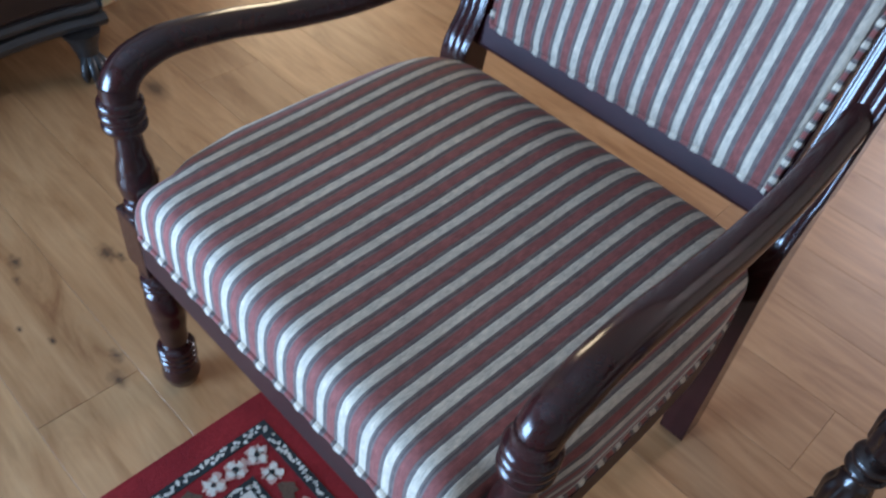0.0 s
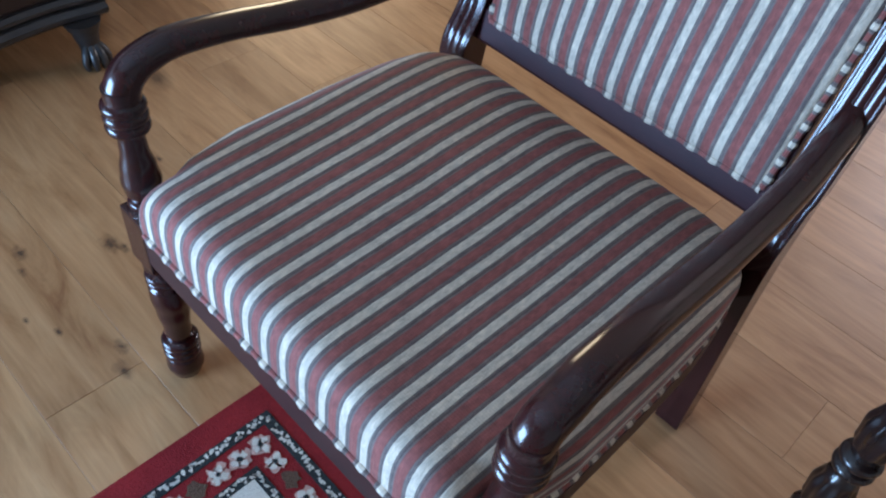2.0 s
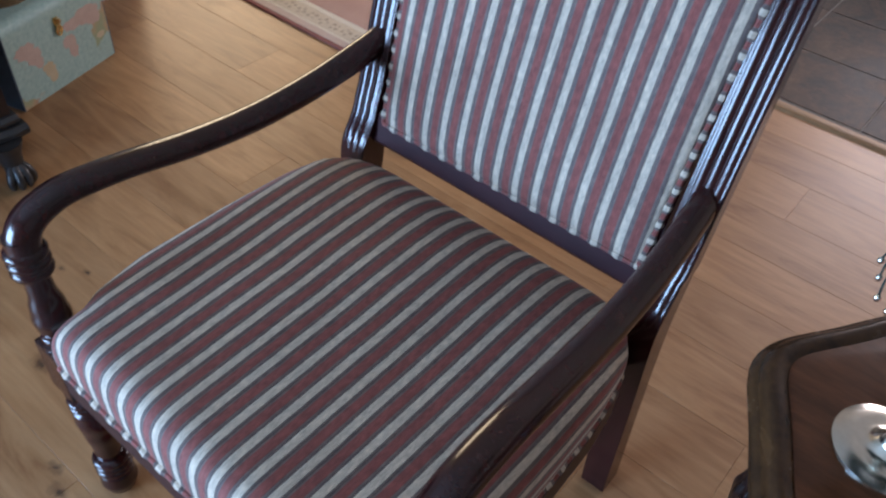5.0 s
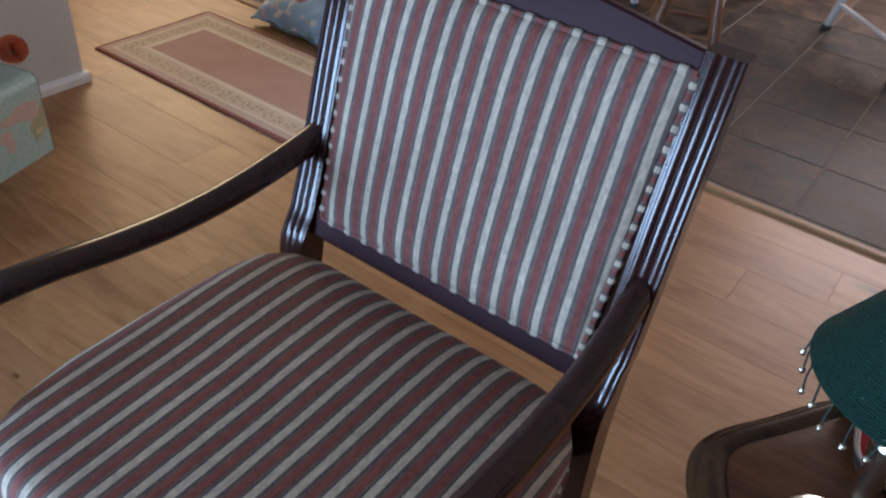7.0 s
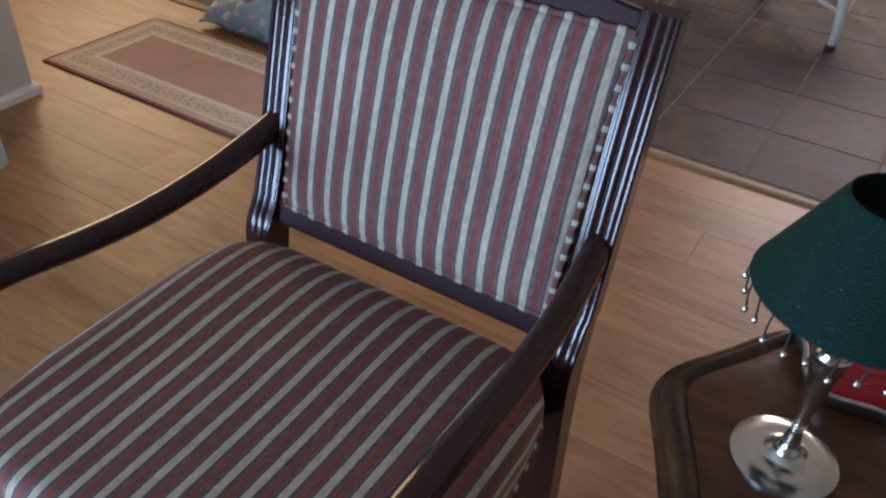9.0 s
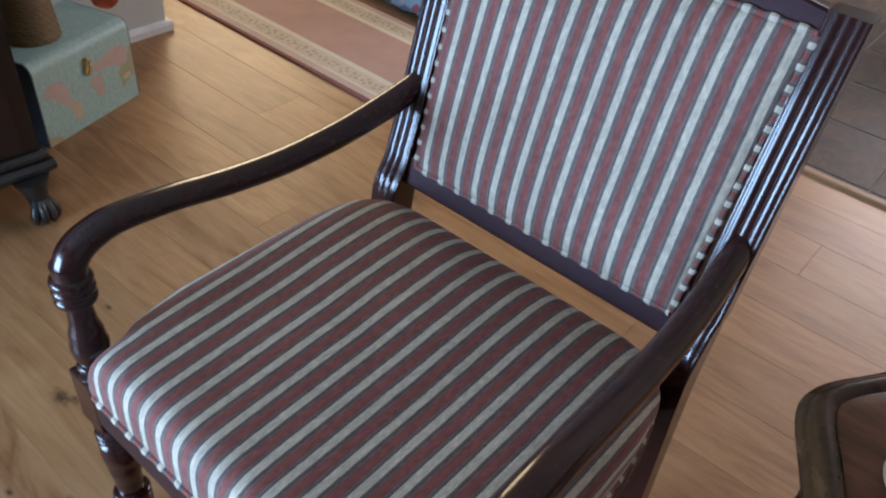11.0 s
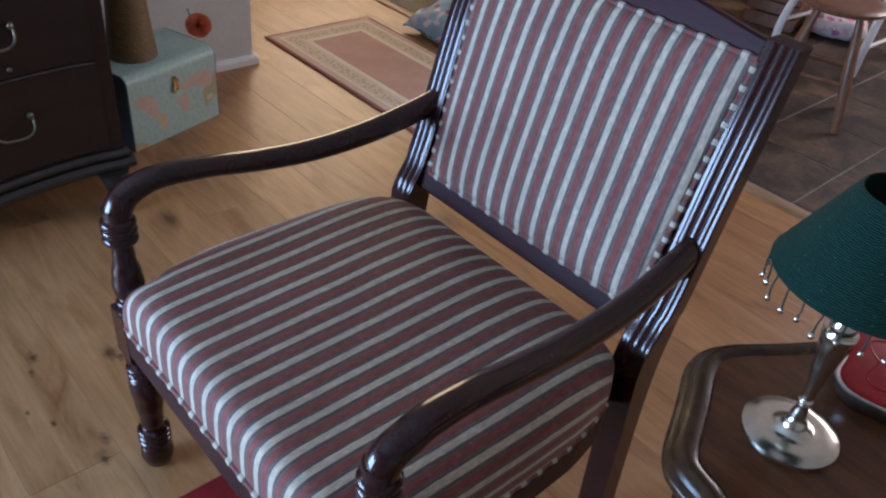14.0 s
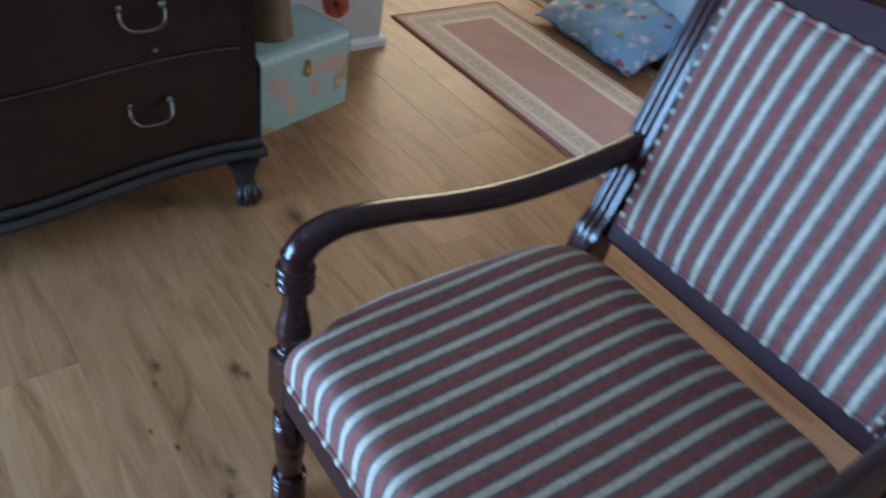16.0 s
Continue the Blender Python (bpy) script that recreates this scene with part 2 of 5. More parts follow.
def wood_floor():
    """Laminate boards: long grain, darker figure and knots, a tone of its own for every board."""
    m, n, l, b = nodes_of("oak_laminate")
    info = n.new("ShaderNodeObjectInfo")
    t = n.new("ShaderNodeTexCoord")
    off = n.new("ShaderNodeVectorMath")
    off.operation = "MULTIPLY_ADD"
    rnd = n.new("ShaderNodeCombineXYZ")
    for k in range(3):
        l.new(info.outputs["Random"], rnd.inputs[k])
    off.inputs[1].default_value = (37, 91, 53)
    l.new(rnd.outputs[0], off.inputs[0])
    l.new(t.outputs["Object"], off.inputs[2])
    mp = n.new("ShaderNodeMapping")
    mp.inputs["Scale"].default_value = (1.0, 5.5, 1)
    l.new(off.outputs[0], mp.inputs[0])
    grain = noise_tex(n, l, mp.outputs[0], 3.0, 7, 0.62, 1.2)
    mp2 = n.new("ShaderNodeMapping")
    mp2.inputs["Scale"].default_value = (6, 120, 1)
    l.new(off.outputs[0], mp2.inputs[0])
    fine = noise_tex(n, l, mp2.outputs[0], 1.0, 3)
    r = ramp(n, [(0.26, (0.235, 0.098, 0.036)), (0.42, (0.362, 0.180, 0.074)), (0.56, (0.430, 0.226, 0.098)), (0.76, (0.495, 0.280, 0.132))])
    l.new(grain, r.inputs[0])
    tone = ramp(n, [(0.0, (0.86, 0.84, 0.83)), (0.5, (1.0, 1.0, 1.0)), (1.0, (1.08, 1.06, 1.03))])
    l.new(info.outputs["Random"], tone.inputs[0])
    col = mix(n, l, 1.0, r.outputs[0], tone.outputs[0], "MULTIPLY")
    fr = ramp(n, [(0.3, (0.88, 0.86, 0.84)), (0.7, (1.05, 1.05, 1.05))])
    l.new(fine, fr.inputs[0])
    col = mix(n, l, 1.0, col, fr.outputs[0], "MULTIPLY")
    mk = n.new("ShaderNodeMapping")
    mk.inputs["Scale"].default_value = (3.2, 6.4, 1)
    l.new(off.outputs[0], mk.inputs[0])
    vor = n.new("ShaderNodeTexVoronoi")
    vor.inputs["Scale"].default_value = 1.0
    l.new(mk.outputs[0], vor.inputs["Vector"])
    kn = ramp(n, [(0.05, (1, 1, 1)), (0.10, (0.55, 0.55, 0.55)), (0.22, (0, 0, 0))])
    l.new(maths(n, l, "ADD", vor.outputs["Distance"], maths(n, l, "MULTIPLY_ADD", fine, 0.08, -0.04)), kn.inputs[0])
    pick = ramp(n, [(0.74, (0, 0, 0)), (0.80, (1, 1, 1))])
    l.new(vor.outputs["Color"], pick.inputs[0])
    col = mix(n, l, maths(n, l, "MULTIPLY", maths(n, l, "MULTIPLY", kn.outputs[0], pick.outputs[0]), 0.8), col, (0.055, 0.025, 0.012))
    # the dark knots that stand out near the chair
    geo = n.new("ShaderNodeNewGeometry")
    wsc = n.new("ShaderNodeVectorMath")
    wsc.operation = "MULTIPLY"
    wsc.inputs[1].default_value = (0.75, 1.3, 0.0)
    l.new(geo.outputs["Position"], wsc.inputs[0])
    for kx, ky, kr in KNOTS:
        dist = n.new("ShaderNodeVectorMath")
        dist.operation = "DISTANCE"
        dist.inputs[1].default_value = (kx * 0.75, ky * 1.3, 0)
        l.new(wsc.outputs[0], dist.inputs[0])
        dd = maths(n, l, "ADD", maths(n, l, "DIVIDE", dist.outputs["Value"], kr), maths(n, l, "MULTIPLY_ADD", noise_tex(n, l, geo.outputs["Position"], 70, 3), 1.3, -0.65))
        kk = ramp(n, [(0.12, (0.9, 0.9, 0.9)), (0.40, (0.45, 0.45, 0.45)), (0.95, (0, 0, 0))])
        l.new(dd, kk.inputs[0])
        col = mix(n, l, kk.outputs[0], col, (0.050, 0.024, 0.014))
    l.new(col, b.inputs["Base Color"])
    l.new(maths(n, l, "MULTIPLY_ADD", fine, 0.14, 0.33), b.inputs["Roughness"])
    b.inputs["Specular IOR Level"].default_value = 0.4
    relief(n, l, b, fine, 0.10, 0.0006)
    return m


def slate_tile():
    m, n, l, b = nodes_of("brown_slate_tile")
    info = n.new("ShaderNodeObjectInfo")
    v = coords(n, l)
    sh = n.new("ShaderNodeVectorMath")
    sh.operation = "ADD"
    rnd = n.new("ShaderNodeCombineXYZ")
    sc = maths(n, l, "MULTIPLY", info.outputs["Random"], 60)
    l.new(sc, rnd.inputs[0])
    l.new(sc, rnd.inputs[1])
    l.new(v, sh.inputs[0])
    l.new(rnd.outputs[0], sh.inputs[1])
    big = noise_tex(n, l, sh.outputs[0], 6, 6, 0.65, 0.8)
    small = noise_tex(n, l, sh.outputs[0], 45, 4, 0.6)
    r = ramp(n, [(0.34, (0.014, 0.013, 0.013)), (0.45, (0.036, 0.028, 0.023)), (0.55, (0.080, 0.056, 0.040)), (0.68, (0.145, 0.102, 0.070))])
    l.new(maths(n, l, "ADD", maths(n, l, "MULTIPLY", big, 0.75), maths(n, l, "MULTIPLY", small, 0.25)), r.inputs[0])
    tone = ramp(n, [(0.0, (0.84, 0.80, 0.78)), (1.0, (1.35, 1.16, 1.0))])
    l.new(info.outputs["Random"], tone.inputs[0])
    l.new(mix(n, l, 1.0, r.outputs[0], tone.outputs[0], "MULTIPLY"), b.inputs["Base Color"])
    l.new(maths(n, l, "MULTIPLY_ADD", big, 0.32, 0.40), b.inputs["Roughness"])
    b.inputs["Specular IOR Level"].default_value = 0.26
    relief(n, l, b, maths(n, l, "ADD", big, maths(n, l, "MULTIPLY", small, 0.3)), 0.35, 0.006)
    return m


def pile_cloth(name, dark, light, scale=14.0, tuft=0.7):
    """Short carpet pile."""
    m, n, l, b = nodes_of(name)
    v = coords(n, l)
    pile = noise_tex(n, l, v, 420, 2, 0.7)
    wide = noise_tex(n, l, v, scale, 4)
    r = ramp(n, [(0.3, dark), (0.7, light)])
    l.new(maths(n, l, "ADD", maths(n, l, "MULTIPLY", pile, 0.6), maths(n, l, "MULTIPLY", wide, 0.4)), r.inputs[0])
    l.new(r.outputs[0], b.inputs["Base Color"])
    b.inputs["Roughness"].default_value = 0.95
    b.inputs["Specular IOR Level"].default_value = 0.2
    relief(n, l, b, pile, tuft, 0.003)
    return m


FLOOR_WOOD, SLATE = wood_floor(), slate_tile()
PILE_RED = pile_cloth("carpet_pile_red", (0.12, 0.006, 0.008), (0.27, 0.018, 0.020))
PILE_BLACK = pile_cloth("carpet_pile_black", (0.010, 0.012, 0.013), (0.035, 0.04, 0.04))
PILE_CREAM = pile_cloth("carpet_pile_cream", (0.42, 0.37, 0.31), (0.72, 0.67, 0.58))
PILE_PINK = pile_cloth("carpet_pile_dusty_pink", (0.36, 0.20, 0.16), (0.56, 0.36, 0.30))
PILE_BROWN = pile_cloth("carpet_pile_brown", (0.055, 0.030, 0.020), (0.14, 0.085, 0.055))
RUG_ROSE = pile_cloth("rug_weave_rose", (0.50, 0.305, 0.245), (0.66, 0.435, 0.36), 9.0, 0.2)
RUG_PINK = pile_cloth("rug_weave_pale_pink", (0.60, 0.44, 0.36), (0.74, 0.57, 0.47), 9.0, 0.2)
RUG_SCROLL = pile_cloth("rug_weave_tan", (0.46, 0.35, 0.25), (0.60, 0.475, 0.35), 14.0, 0.2)
RUG_CREAM = pile_cloth("rug_weave_cream", (0.78, 0.67, 0.53), (0.90, 0.80, 0.66), 14.0, 0.2)
RUG_SAND = pile_cloth("rug_weave_sand", (0.64, 0.52, 0.385), (0.80, 0.675, 0.52), 14.0, 0.2)
RUG_EDGE = pile_cloth("rug_weave_edge", (0.26, 0.09, 0.075), (0.40, 0.17, 0.14), 14.0, 0.2)


def green_shade():
    """Wound green cord: fine rings round the shade, with sparse glitter threads whose glints are painted."""
    m, n, l, b = nodes_of("green_corded_fabric")
    v = coords(n, l)
    w = n.new("ShaderNodeTexWave")
    w.bands_direction = "Z"
    w.inputs["Scale"].default_value = 170
    w.inputs["Distortion"].default_value = 5.0
    w.inputs["Detail"].default_value = 2
    w.inputs["Detail Scale"].default_value = 2
    l.new(v, w.inputs["Vector"])
    fz = noise_tex(n, l, v, 240, 3)
    r = ramp(n, [(0.2, (0.0015, 0.016, 0.0115)), (0.8, (0.0055, 0.050, 0.036))])
    l.new(maths(n, l, "ADD", maths(n, l, "MULTIPLY", w.outputs["Fac"], 0.5), maths(n, l, "MULTIPLY", fz, 0.5)), r.inputs[0])
    # sparse glitter threads, their sparkle put into the colour as paler green flecks
    mg = n.new("ShaderNodeMapping")
    mg.inputs["Scale"].default_value = (420, 420, 1000)
    l.new(v, mg.inputs[0])
    gv = n.new("ShaderNodeTexVoronoi")
    gv.inputs["Scale"].default_value = 1.0
    l.new(mg.outputs[0], gv.inputs["Vector"])
    gs = n.new("ShaderNodeSeparateColor")
    l.new(gv.outputs["Color"], gs.inputs[0])
    spark = maths(n, l, "MULTIPLY", maths(n, l, "GREATER_THAN", gs.outputs[0], 0.993), maths(n, l, "LESS_THAN", gv.outputs["Distance"], 0.45))
    l.new(mix(n, l, spark, r.outputs[0], (0.06, 0.14, 0.11)), b.inputs["Base Color"])
    b.inputs["Roughness"].default_value = 0.75
    b.inputs["Specular IOR Level"].default_value = 0.2
    relief(n, l, b, maths(n, l, "ADD", w.outputs["Fac"], fz), 0.8, 0.0012)
    return m


def map_paper():
    """Old world map print: sea blue-green with blotchy land in pink, ochre and green."""
    m, n, l, b = nodes_of("printed_map_paper")
    v = coords(n, l)
    land = noise_tex(n, l, v, 6.0, 6, 0.55, 0.4)
    hue = noise_tex(n, l, v, 11, 2, 0.5)
    fine = noise_tex(n, l, v, 90, 3)
    lc = ramp(n, [(0.35, (0.45, 0.24, 0.17)), (0.5, (0.50, 0.36, 0.20)), (0.62, (0.34, 0.38, 0.22))])
    l.new(hue, lc.inputs[0])
    msk = ramp(n, [(0.57, (0, 0, 0)), (0.59, (1, 1, 1))])
    l.new(land, msk.inputs[0])
    sea = ramp(n, [(0.3, (0.31, 0.46, 0.42)), (0.7, (0.44, 0.58, 0.51))])
    l.new(fine, sea.inputs[0])
    l.new(mix(n, l, msk.outputs[0], sea.outputs[0], lc.outputs[0]), b.inputs["Base Color"])
    b.inputs["Roughness"].default_value = 0.42
    return m


def floral_cloth(name, ground, petals):
    m, n, l, b = nodes_of(name)
    v = coords(n, l)
    vor = n.new("ShaderNodeTexVoronoi")
    vor.inputs["Scale"].default_value = 20
    l.new(v, vor.inputs["Vector"])
    wob = noise_tex(n, l, v, 42, 4)
    d = maths(n, l, "ADD", vor.outputs["Distance"], maths(n, l, "MULTIPLY_ADD", wob, 1.1, -0.52))
    msk = ramp(n, [(0.34, (1, 1, 1)), (0.46, (0, 0, 0))])
    l.new(d, msk.inputs[0])
    sep = n.new("ShaderNodeSeparateColor")
    l.new(vor.outputs["Color"], sep.inputs[0])
    pc = ramp(n, petals, "CONSTANT")
    l.new(sep.outputs[0], pc.inputs[0])
    weave = ramp(n, [(0.3, tuple(c * 0.85 for c in ground)), (0.7, ground)])
    l.new(noise_tex(n, l, v, 140, 3), weave.inputs[0])
    l.new(mix(n, l, msk.outputs[0], weave.outputs[0], pc.outputs[0]), b.inputs["Base Color"])
    b.inputs["Roughness"].default_value = 0.9
    relief(n, l, b, noise_tex(n, l, v, 12, 4), 0.5, 0.01)
    return m


def basketry():
    m, n, l, b = nodes_of("woven_cane")
    v = coords(n, l)
    w = n.new("ShaderNodeTexWave")
    w.bands_direction = "Z"
    w.inputs["Scale"].default_value = 55
    w.inputs["Distortion"].default_value = 2.0
    w.inputs["Detail Scale"].default_value = 3
    l.new(v, w.inputs["Vector"])
    nz = noise_tex(n, l, v, 50, 4)
    r = ramp(n, [(0.2, (0.10, 0.058, 0.022)), (0.8, (0.29, 0.18, 0.075))])
    l.new(maths(n, l, "ADD", maths(n, l, "MULTIPLY", w.outputs["Fac"], 0.55), maths(n, l, "MULTIPLY", nz, 0.45)), r.inputs[0])
    l.new(r.outputs[0], b.inputs["Base Color"])
    b.inputs["Roughness"].default_value = 0.5
    relief(n, l, b, w.outputs["Fac"], 0.6, 0.003)
    return m


SHADE_GREEN, MAP, CANE = green_shade(), map_paper(), basketry()
FLORAL = floral_cloth("blue_floral_cotton", (0.36, 0.54, 0.72), [(0.0, (0.76, 0.72, 0.72)), (0.34, (0.40, 0.13, 0.17)), (0.48, (0.48, 0.44, 0.24)), (0.60, (0.70, 0.52, 0.58)), (0.85, (0.22, 0.36, 0.30))])
PINK_FLORAL = floral_cloth("pink_floral_cotton", (0.62, 0.55, 0.50), [(0.0, (0.50, 0.12, 0.28)), (0.5, (0.35, 0.14, 0.30)), (0.8, (0.62, 0.30, 0.38))])


# ---- building helpers ----
def part(name, bm, material, parent, label="", smooth=True, kind=""):
    me = bpy.data.meshes.new(name)
    bmesh.ops.recalc_face_normals(bm, faces=bm.faces)
    if smooth:
        for e in bm.edges:
            if len(e.link_faces) == 2 and e.calc_face_angle(0.0) > 0.75:
                e.smooth = False
    bm.to_mesh(me)
    bm.free()
    me.materials.append(material)
    if smooth:
        me.polygons.foreach_set("use_smooth", [True] * len(me.polygons))
    ob = new(name, me)
    if parent is not None:
        ob.parent = parent
    if label:
        ob["label"] = label
    if kind:
        ob["kind"] = kind
    return ob


def thing(name, label, category, group="", m=None):
    ob = new(name)
    ob.empty_display_size = 0.05
    if m is not None:
        ob.matrix_world = m
    return tagged(ob, label, category, group)


def loft(rings, bm=None, closed=True, cap=True):
    bm = bm or bmesh.new()
    vs = [[bm.verts.new(p) for p in ring] for ring in rings]
    for a, b in zip(vs, vs[1:]):
        n = len(a)
        for i in range(n if closed else n - 1):
            j = (i + 1) % n
            bm.faces.new((a[i], a[j], b[j], b[i]))
    if cap and closed:
        bm.faces.new(vs[0])
        bm.faces.new(vs[-1])
    return bm


def lathe(profile, x=0.0, y=0.0, seg=28, bm=None):
    """Turned work: profile of (z, radius) from bottom to top."""
    return loft([[(x + r * math.cos(2 * math.pi * k / seg), y + r * math.sin(2 * math.pi * k / seg), z) for k in range(seg)] for z, r in profile], bm)


def turned(keys, steps=5):
    """A smooth turned profile through (z, radius) keys."""
    out = []
    for (z0, r0), (z1, r1) in zip(keys, keys[1:]):
        for s in range(steps):
            f = s / steps
            g = (1 - math.cos(math.pi * f)) / 2
            out.append((z0 + (z1 - z0) * f, r0 + (r1 - r0) * g))
    return out + [keys[-1]]


def beads(z0, z1, count, r, groove):
    """A stack of rings between z0 and z1."""
    out = []
    for k in range(count):
        for s in range(7):
            a = math.pi * s / 6
            out.append((z0 + (z1 - z0) * (k + s / 6.001) / count, groove + (r - groove) * math.sin(a) ** 0.6))
    return out


def spline(points, n):
    """Points of a smooth curve through the given ones."""
    p = [Vector(q) for q in points]
    p = [2 * p[0] - p[1]] + p + [2 * p[-1] - p[-2]]
    out = []
    m = len(p) - 3
    for k in range(n + 1):
        f = min(k / n * m, m - 1e-6)
        i, t = int(f), f - int(f)
        a, b, c, d = p[i:i + 4]
        out.append(0.5 * (2 * b + (c - a) * t + (2 * a - 5 * b + 4 * c - d) * t * t + (3 * b - a - 3 * c + d) * t ** 3))
    return out


def tube(points, size, seg=16, side=(1, 0, 0), bm=None, cap=True):
    """A rod along points. size: a radius, or a function of 0..1 giving (along side, across)."""
    pts = [Vector(p) for p in points]
    rings = []
    s0 = Vector(side)
    for k, p in enumerate(pts):
        d = (pts[min(k + 1, len(pts) - 1)] - pts[max(k - 1, 0)]).normalized()
        s = (s0 - d * s0.dot(d)).normalized()
        u = d.cross(s)
        rs, ru = size(k / (len(pts) - 1)) if callable(size) else (size, size)
        rings.append([p + s * (rs * math.cos(2 * math.pi * j / seg)) + u * (ru * math.sin(2 * math.pi * j / seg)) for j in range(seg)])
        s0 = s
    return loft(rings, bm, True, cap)


def box(lo, hi, bevel=0.0, bm=None, seg=2):
    own = bmesh.new()
    bmesh.ops.create_cube(own, size=1)
    for v in own.verts:
        v.co = Vector([(a + b) / 2 + c * (b - a) for a, b, c in zip(lo, hi, v.co)])
    if bevel:
        bmesh.ops.bevel(own, geom=list(own.edges), offset=bevel, segments=seg, affect="EDGES", profile=0.6)
    if bm is None:
        return own
    tmp = bpy.data.meshes.new("tmp")
    own.to_mesh(tmp)
    own.free()
    bm.from_mesh(tmp)
    bpy.data.meshes.remove(tmp)
    return bm


def slab(outline, levels):
    """A plate: levels of (z, inset) of one outline, bottom to top."""
    n = len(outline)
    c = Vector((sum(p[0] for p in outline) / n, sum(p[1] for p in outline) / n))
    normals = []
    for k in range(n):
        a, b = Vector(outline[k - 1]), Vector(outline[(k + 1) % n])
        t = (b - a).normalized()
        nn = Vector((t.y, -t.x))
        if nn.dot(Vector(outline[k]) - c) < 0:
            nn = -nn
        normals.append(nn)
    return loft([[(p[0] - q.x * ins, p[1] - q.y * ins, z) for p, q in zip(outline, normals)] for z, ins in levels])


def ball(place, r, bm, seg=8, squash=1.0):
    x, y, z = place
    loft([[(x + r * math.sin(math.pi * i / 6) * math.cos(2 * math.pi * k / seg), y + r * math.sin(math.pi * i / 6) * math.sin(2 * math.pi * k / seg), z - r * squash * math.cos(math.pi * i / 6))
           for k in range(seg)] for i in (0.3, 1, 2, 3, 4, 5, 5.7)], bm)
    return bm


# ---- the room ----
X0, X1, Y0, Y1, ZC = -4.0, 2.6, -2.4, 5.2, 2.5
STRIP_Y = 2.010


def wall_with_opening(name, axis, at, thick, lo, hi, opening, label):
    """A wall along x (axis 'y') or along y (axis 'x'); opening: (from, to, sill, head) or None."""
    bm = bmesh.new()

    def blk(a0, a1, z0, z1):
        if a1 - a0 < 1e-4 or z1 - z0 < 1e-4:
            return
        if axis == "y":
            box((a0, min(at, at + thick), z0), (a1, max(at, at + thick), z1), 0, bm)
        else:
            box((min(at, at + thick), a0, z0), (max(at, at + thick), a1, z1), 0, bm)
    if opening:
        o0, o1, s, h = opening
        blk(lo, o0, 0, ZC), blk(o1, hi, 0, ZC), blk(o0, o1, 0, s), blk(o0, o1, h, ZC)
    else:
        blk(lo, hi, 0, ZC)
    return tagged(part(name, bm, ROOM_PAINT, None, smooth=False), label, "wall", kind="structure")


wall_with_opening("wall_south", "y", Y0, -0.2, X0 - 0.2, X1 + 0.2, (-1.83, -0.29, 0.10, 1.25), "white painted plaster wall with a window opening")
wall_with_opening("wall_north", "y", Y1, 0.2, X0 - 0.2, X1 + 0.2, (-0.3, 1.5, 1.0, 2.3), "white painted kitchen wall with a window opening")
wall_with_opening("wall_west", "x", X0, -0.2, Y0, Y1, (2.2, 3.7, 0.8, 2.2), "white painted plaster wall with a window opening")
wall_with_opening("wall_east", "x", X1, 0.2, Y0, Y1, None, "plain white painted plaster wall")
tagged(part("ceiling", box((X0 - 0.2, Y0 - 0.2, ZC), (X1 + 0.2, Y1 + 0.2, ZC + 0.15)), CEILING_PAINT, None, smooth=False), "plain painted plaster ceiling", "ceiling", kind="structure")
tagged(part("wall_partition", box((-2.02, Y0, 0), (-1.868, 1.122, ZC), 0.004), PLASTER, None, smooth=False), "white painted partition wall ending beside the rug", "wall", kind="structure")
_sk = loft([[(x, y, z) for x, z in ((-1.868, 0.0), (-1.848, 0.0), (-1.848, 0.022), (-1.853, 0.030), (-1.868, 0.034))] for y in (Y0, 1.136)])
box((-2.02, 1.122, 0.0), (-1.8505, 1.136, 0.032), 0.003, _sk)
tagged(part("baseboard", _sk, SKIRTING, None, smooth=False), "low white glossy skirting along the partition wall", "skirting", kind="structure")

# boards run along x; tiles lie beyond the threshold strip
floor = tagged(part("floor", box((X0, Y0, -0.12), (X1, STRIP_Y, -0.0035)), UNDERLAY, None, smooth=False), "warm oak laminate floor with dark knots", "floor", kind="structure")
tile_floor = tagged(part("floor_tiled", box((X0, STRIP_Y, -0.12), (X1, Y1, -0.0018)), GROUT, None, smooth=False), "dark brown slate tile floor with grout joints", "floor", kind="structure")
_st = loft([[(x, STRIP_Y + dy, z) for dy, z in ((-0.024, 0.0), (-0.020, 0.006), (-0.010, 0.0095), (0.010, 0.0095), (0.020, 0.006), (0.024, 0.0))] for x in (X0, X1)])
tagged(part("threshold_strip", _st, STRIP_WOOD, None), "varnished wooden threshold strip between boards and tiles", "threshold", kind="structure")


# ---- the armchair ----
chair = thing("armchair", "dark polished mahogany armchair upholstered in striped chenille", "armchair")
PX = 0.310


def uv_grid(name, rows, uvs, parent, label):
    """A cloth sheet from rows of points, with its lengths as UV."""
    bm = bmesh.new()
    lay = bm.loops.layers.uv.new("cloth")
    vs = [[bm.verts.new(p) for p in row] for row in rows]
    tag = {}
    for r, row in enumerate(vs):
        for c, v in enumerate(row):
            tag[v] = uvs[r][c]
    for r in range(len(vs) - 1):
        for c in range(len(vs[0]) - 1):
            quad = (vs[r][c], vs[r][c + 1], vs[r + 1][c + 1], vs[r + 1][c])
            f = bm.faces.new(quad)
            for lp in f.loops:
                lp[lay].uv = tag[lp.vert]
    return part(name, bm, FABRIC, parent, label)


def arc_lengths(row):
    out = [0.0]
    for a, b in zip(row, row[1:]):
        out.append(out[-1] + (Vector(b) - Vector(a)).length)
    return out


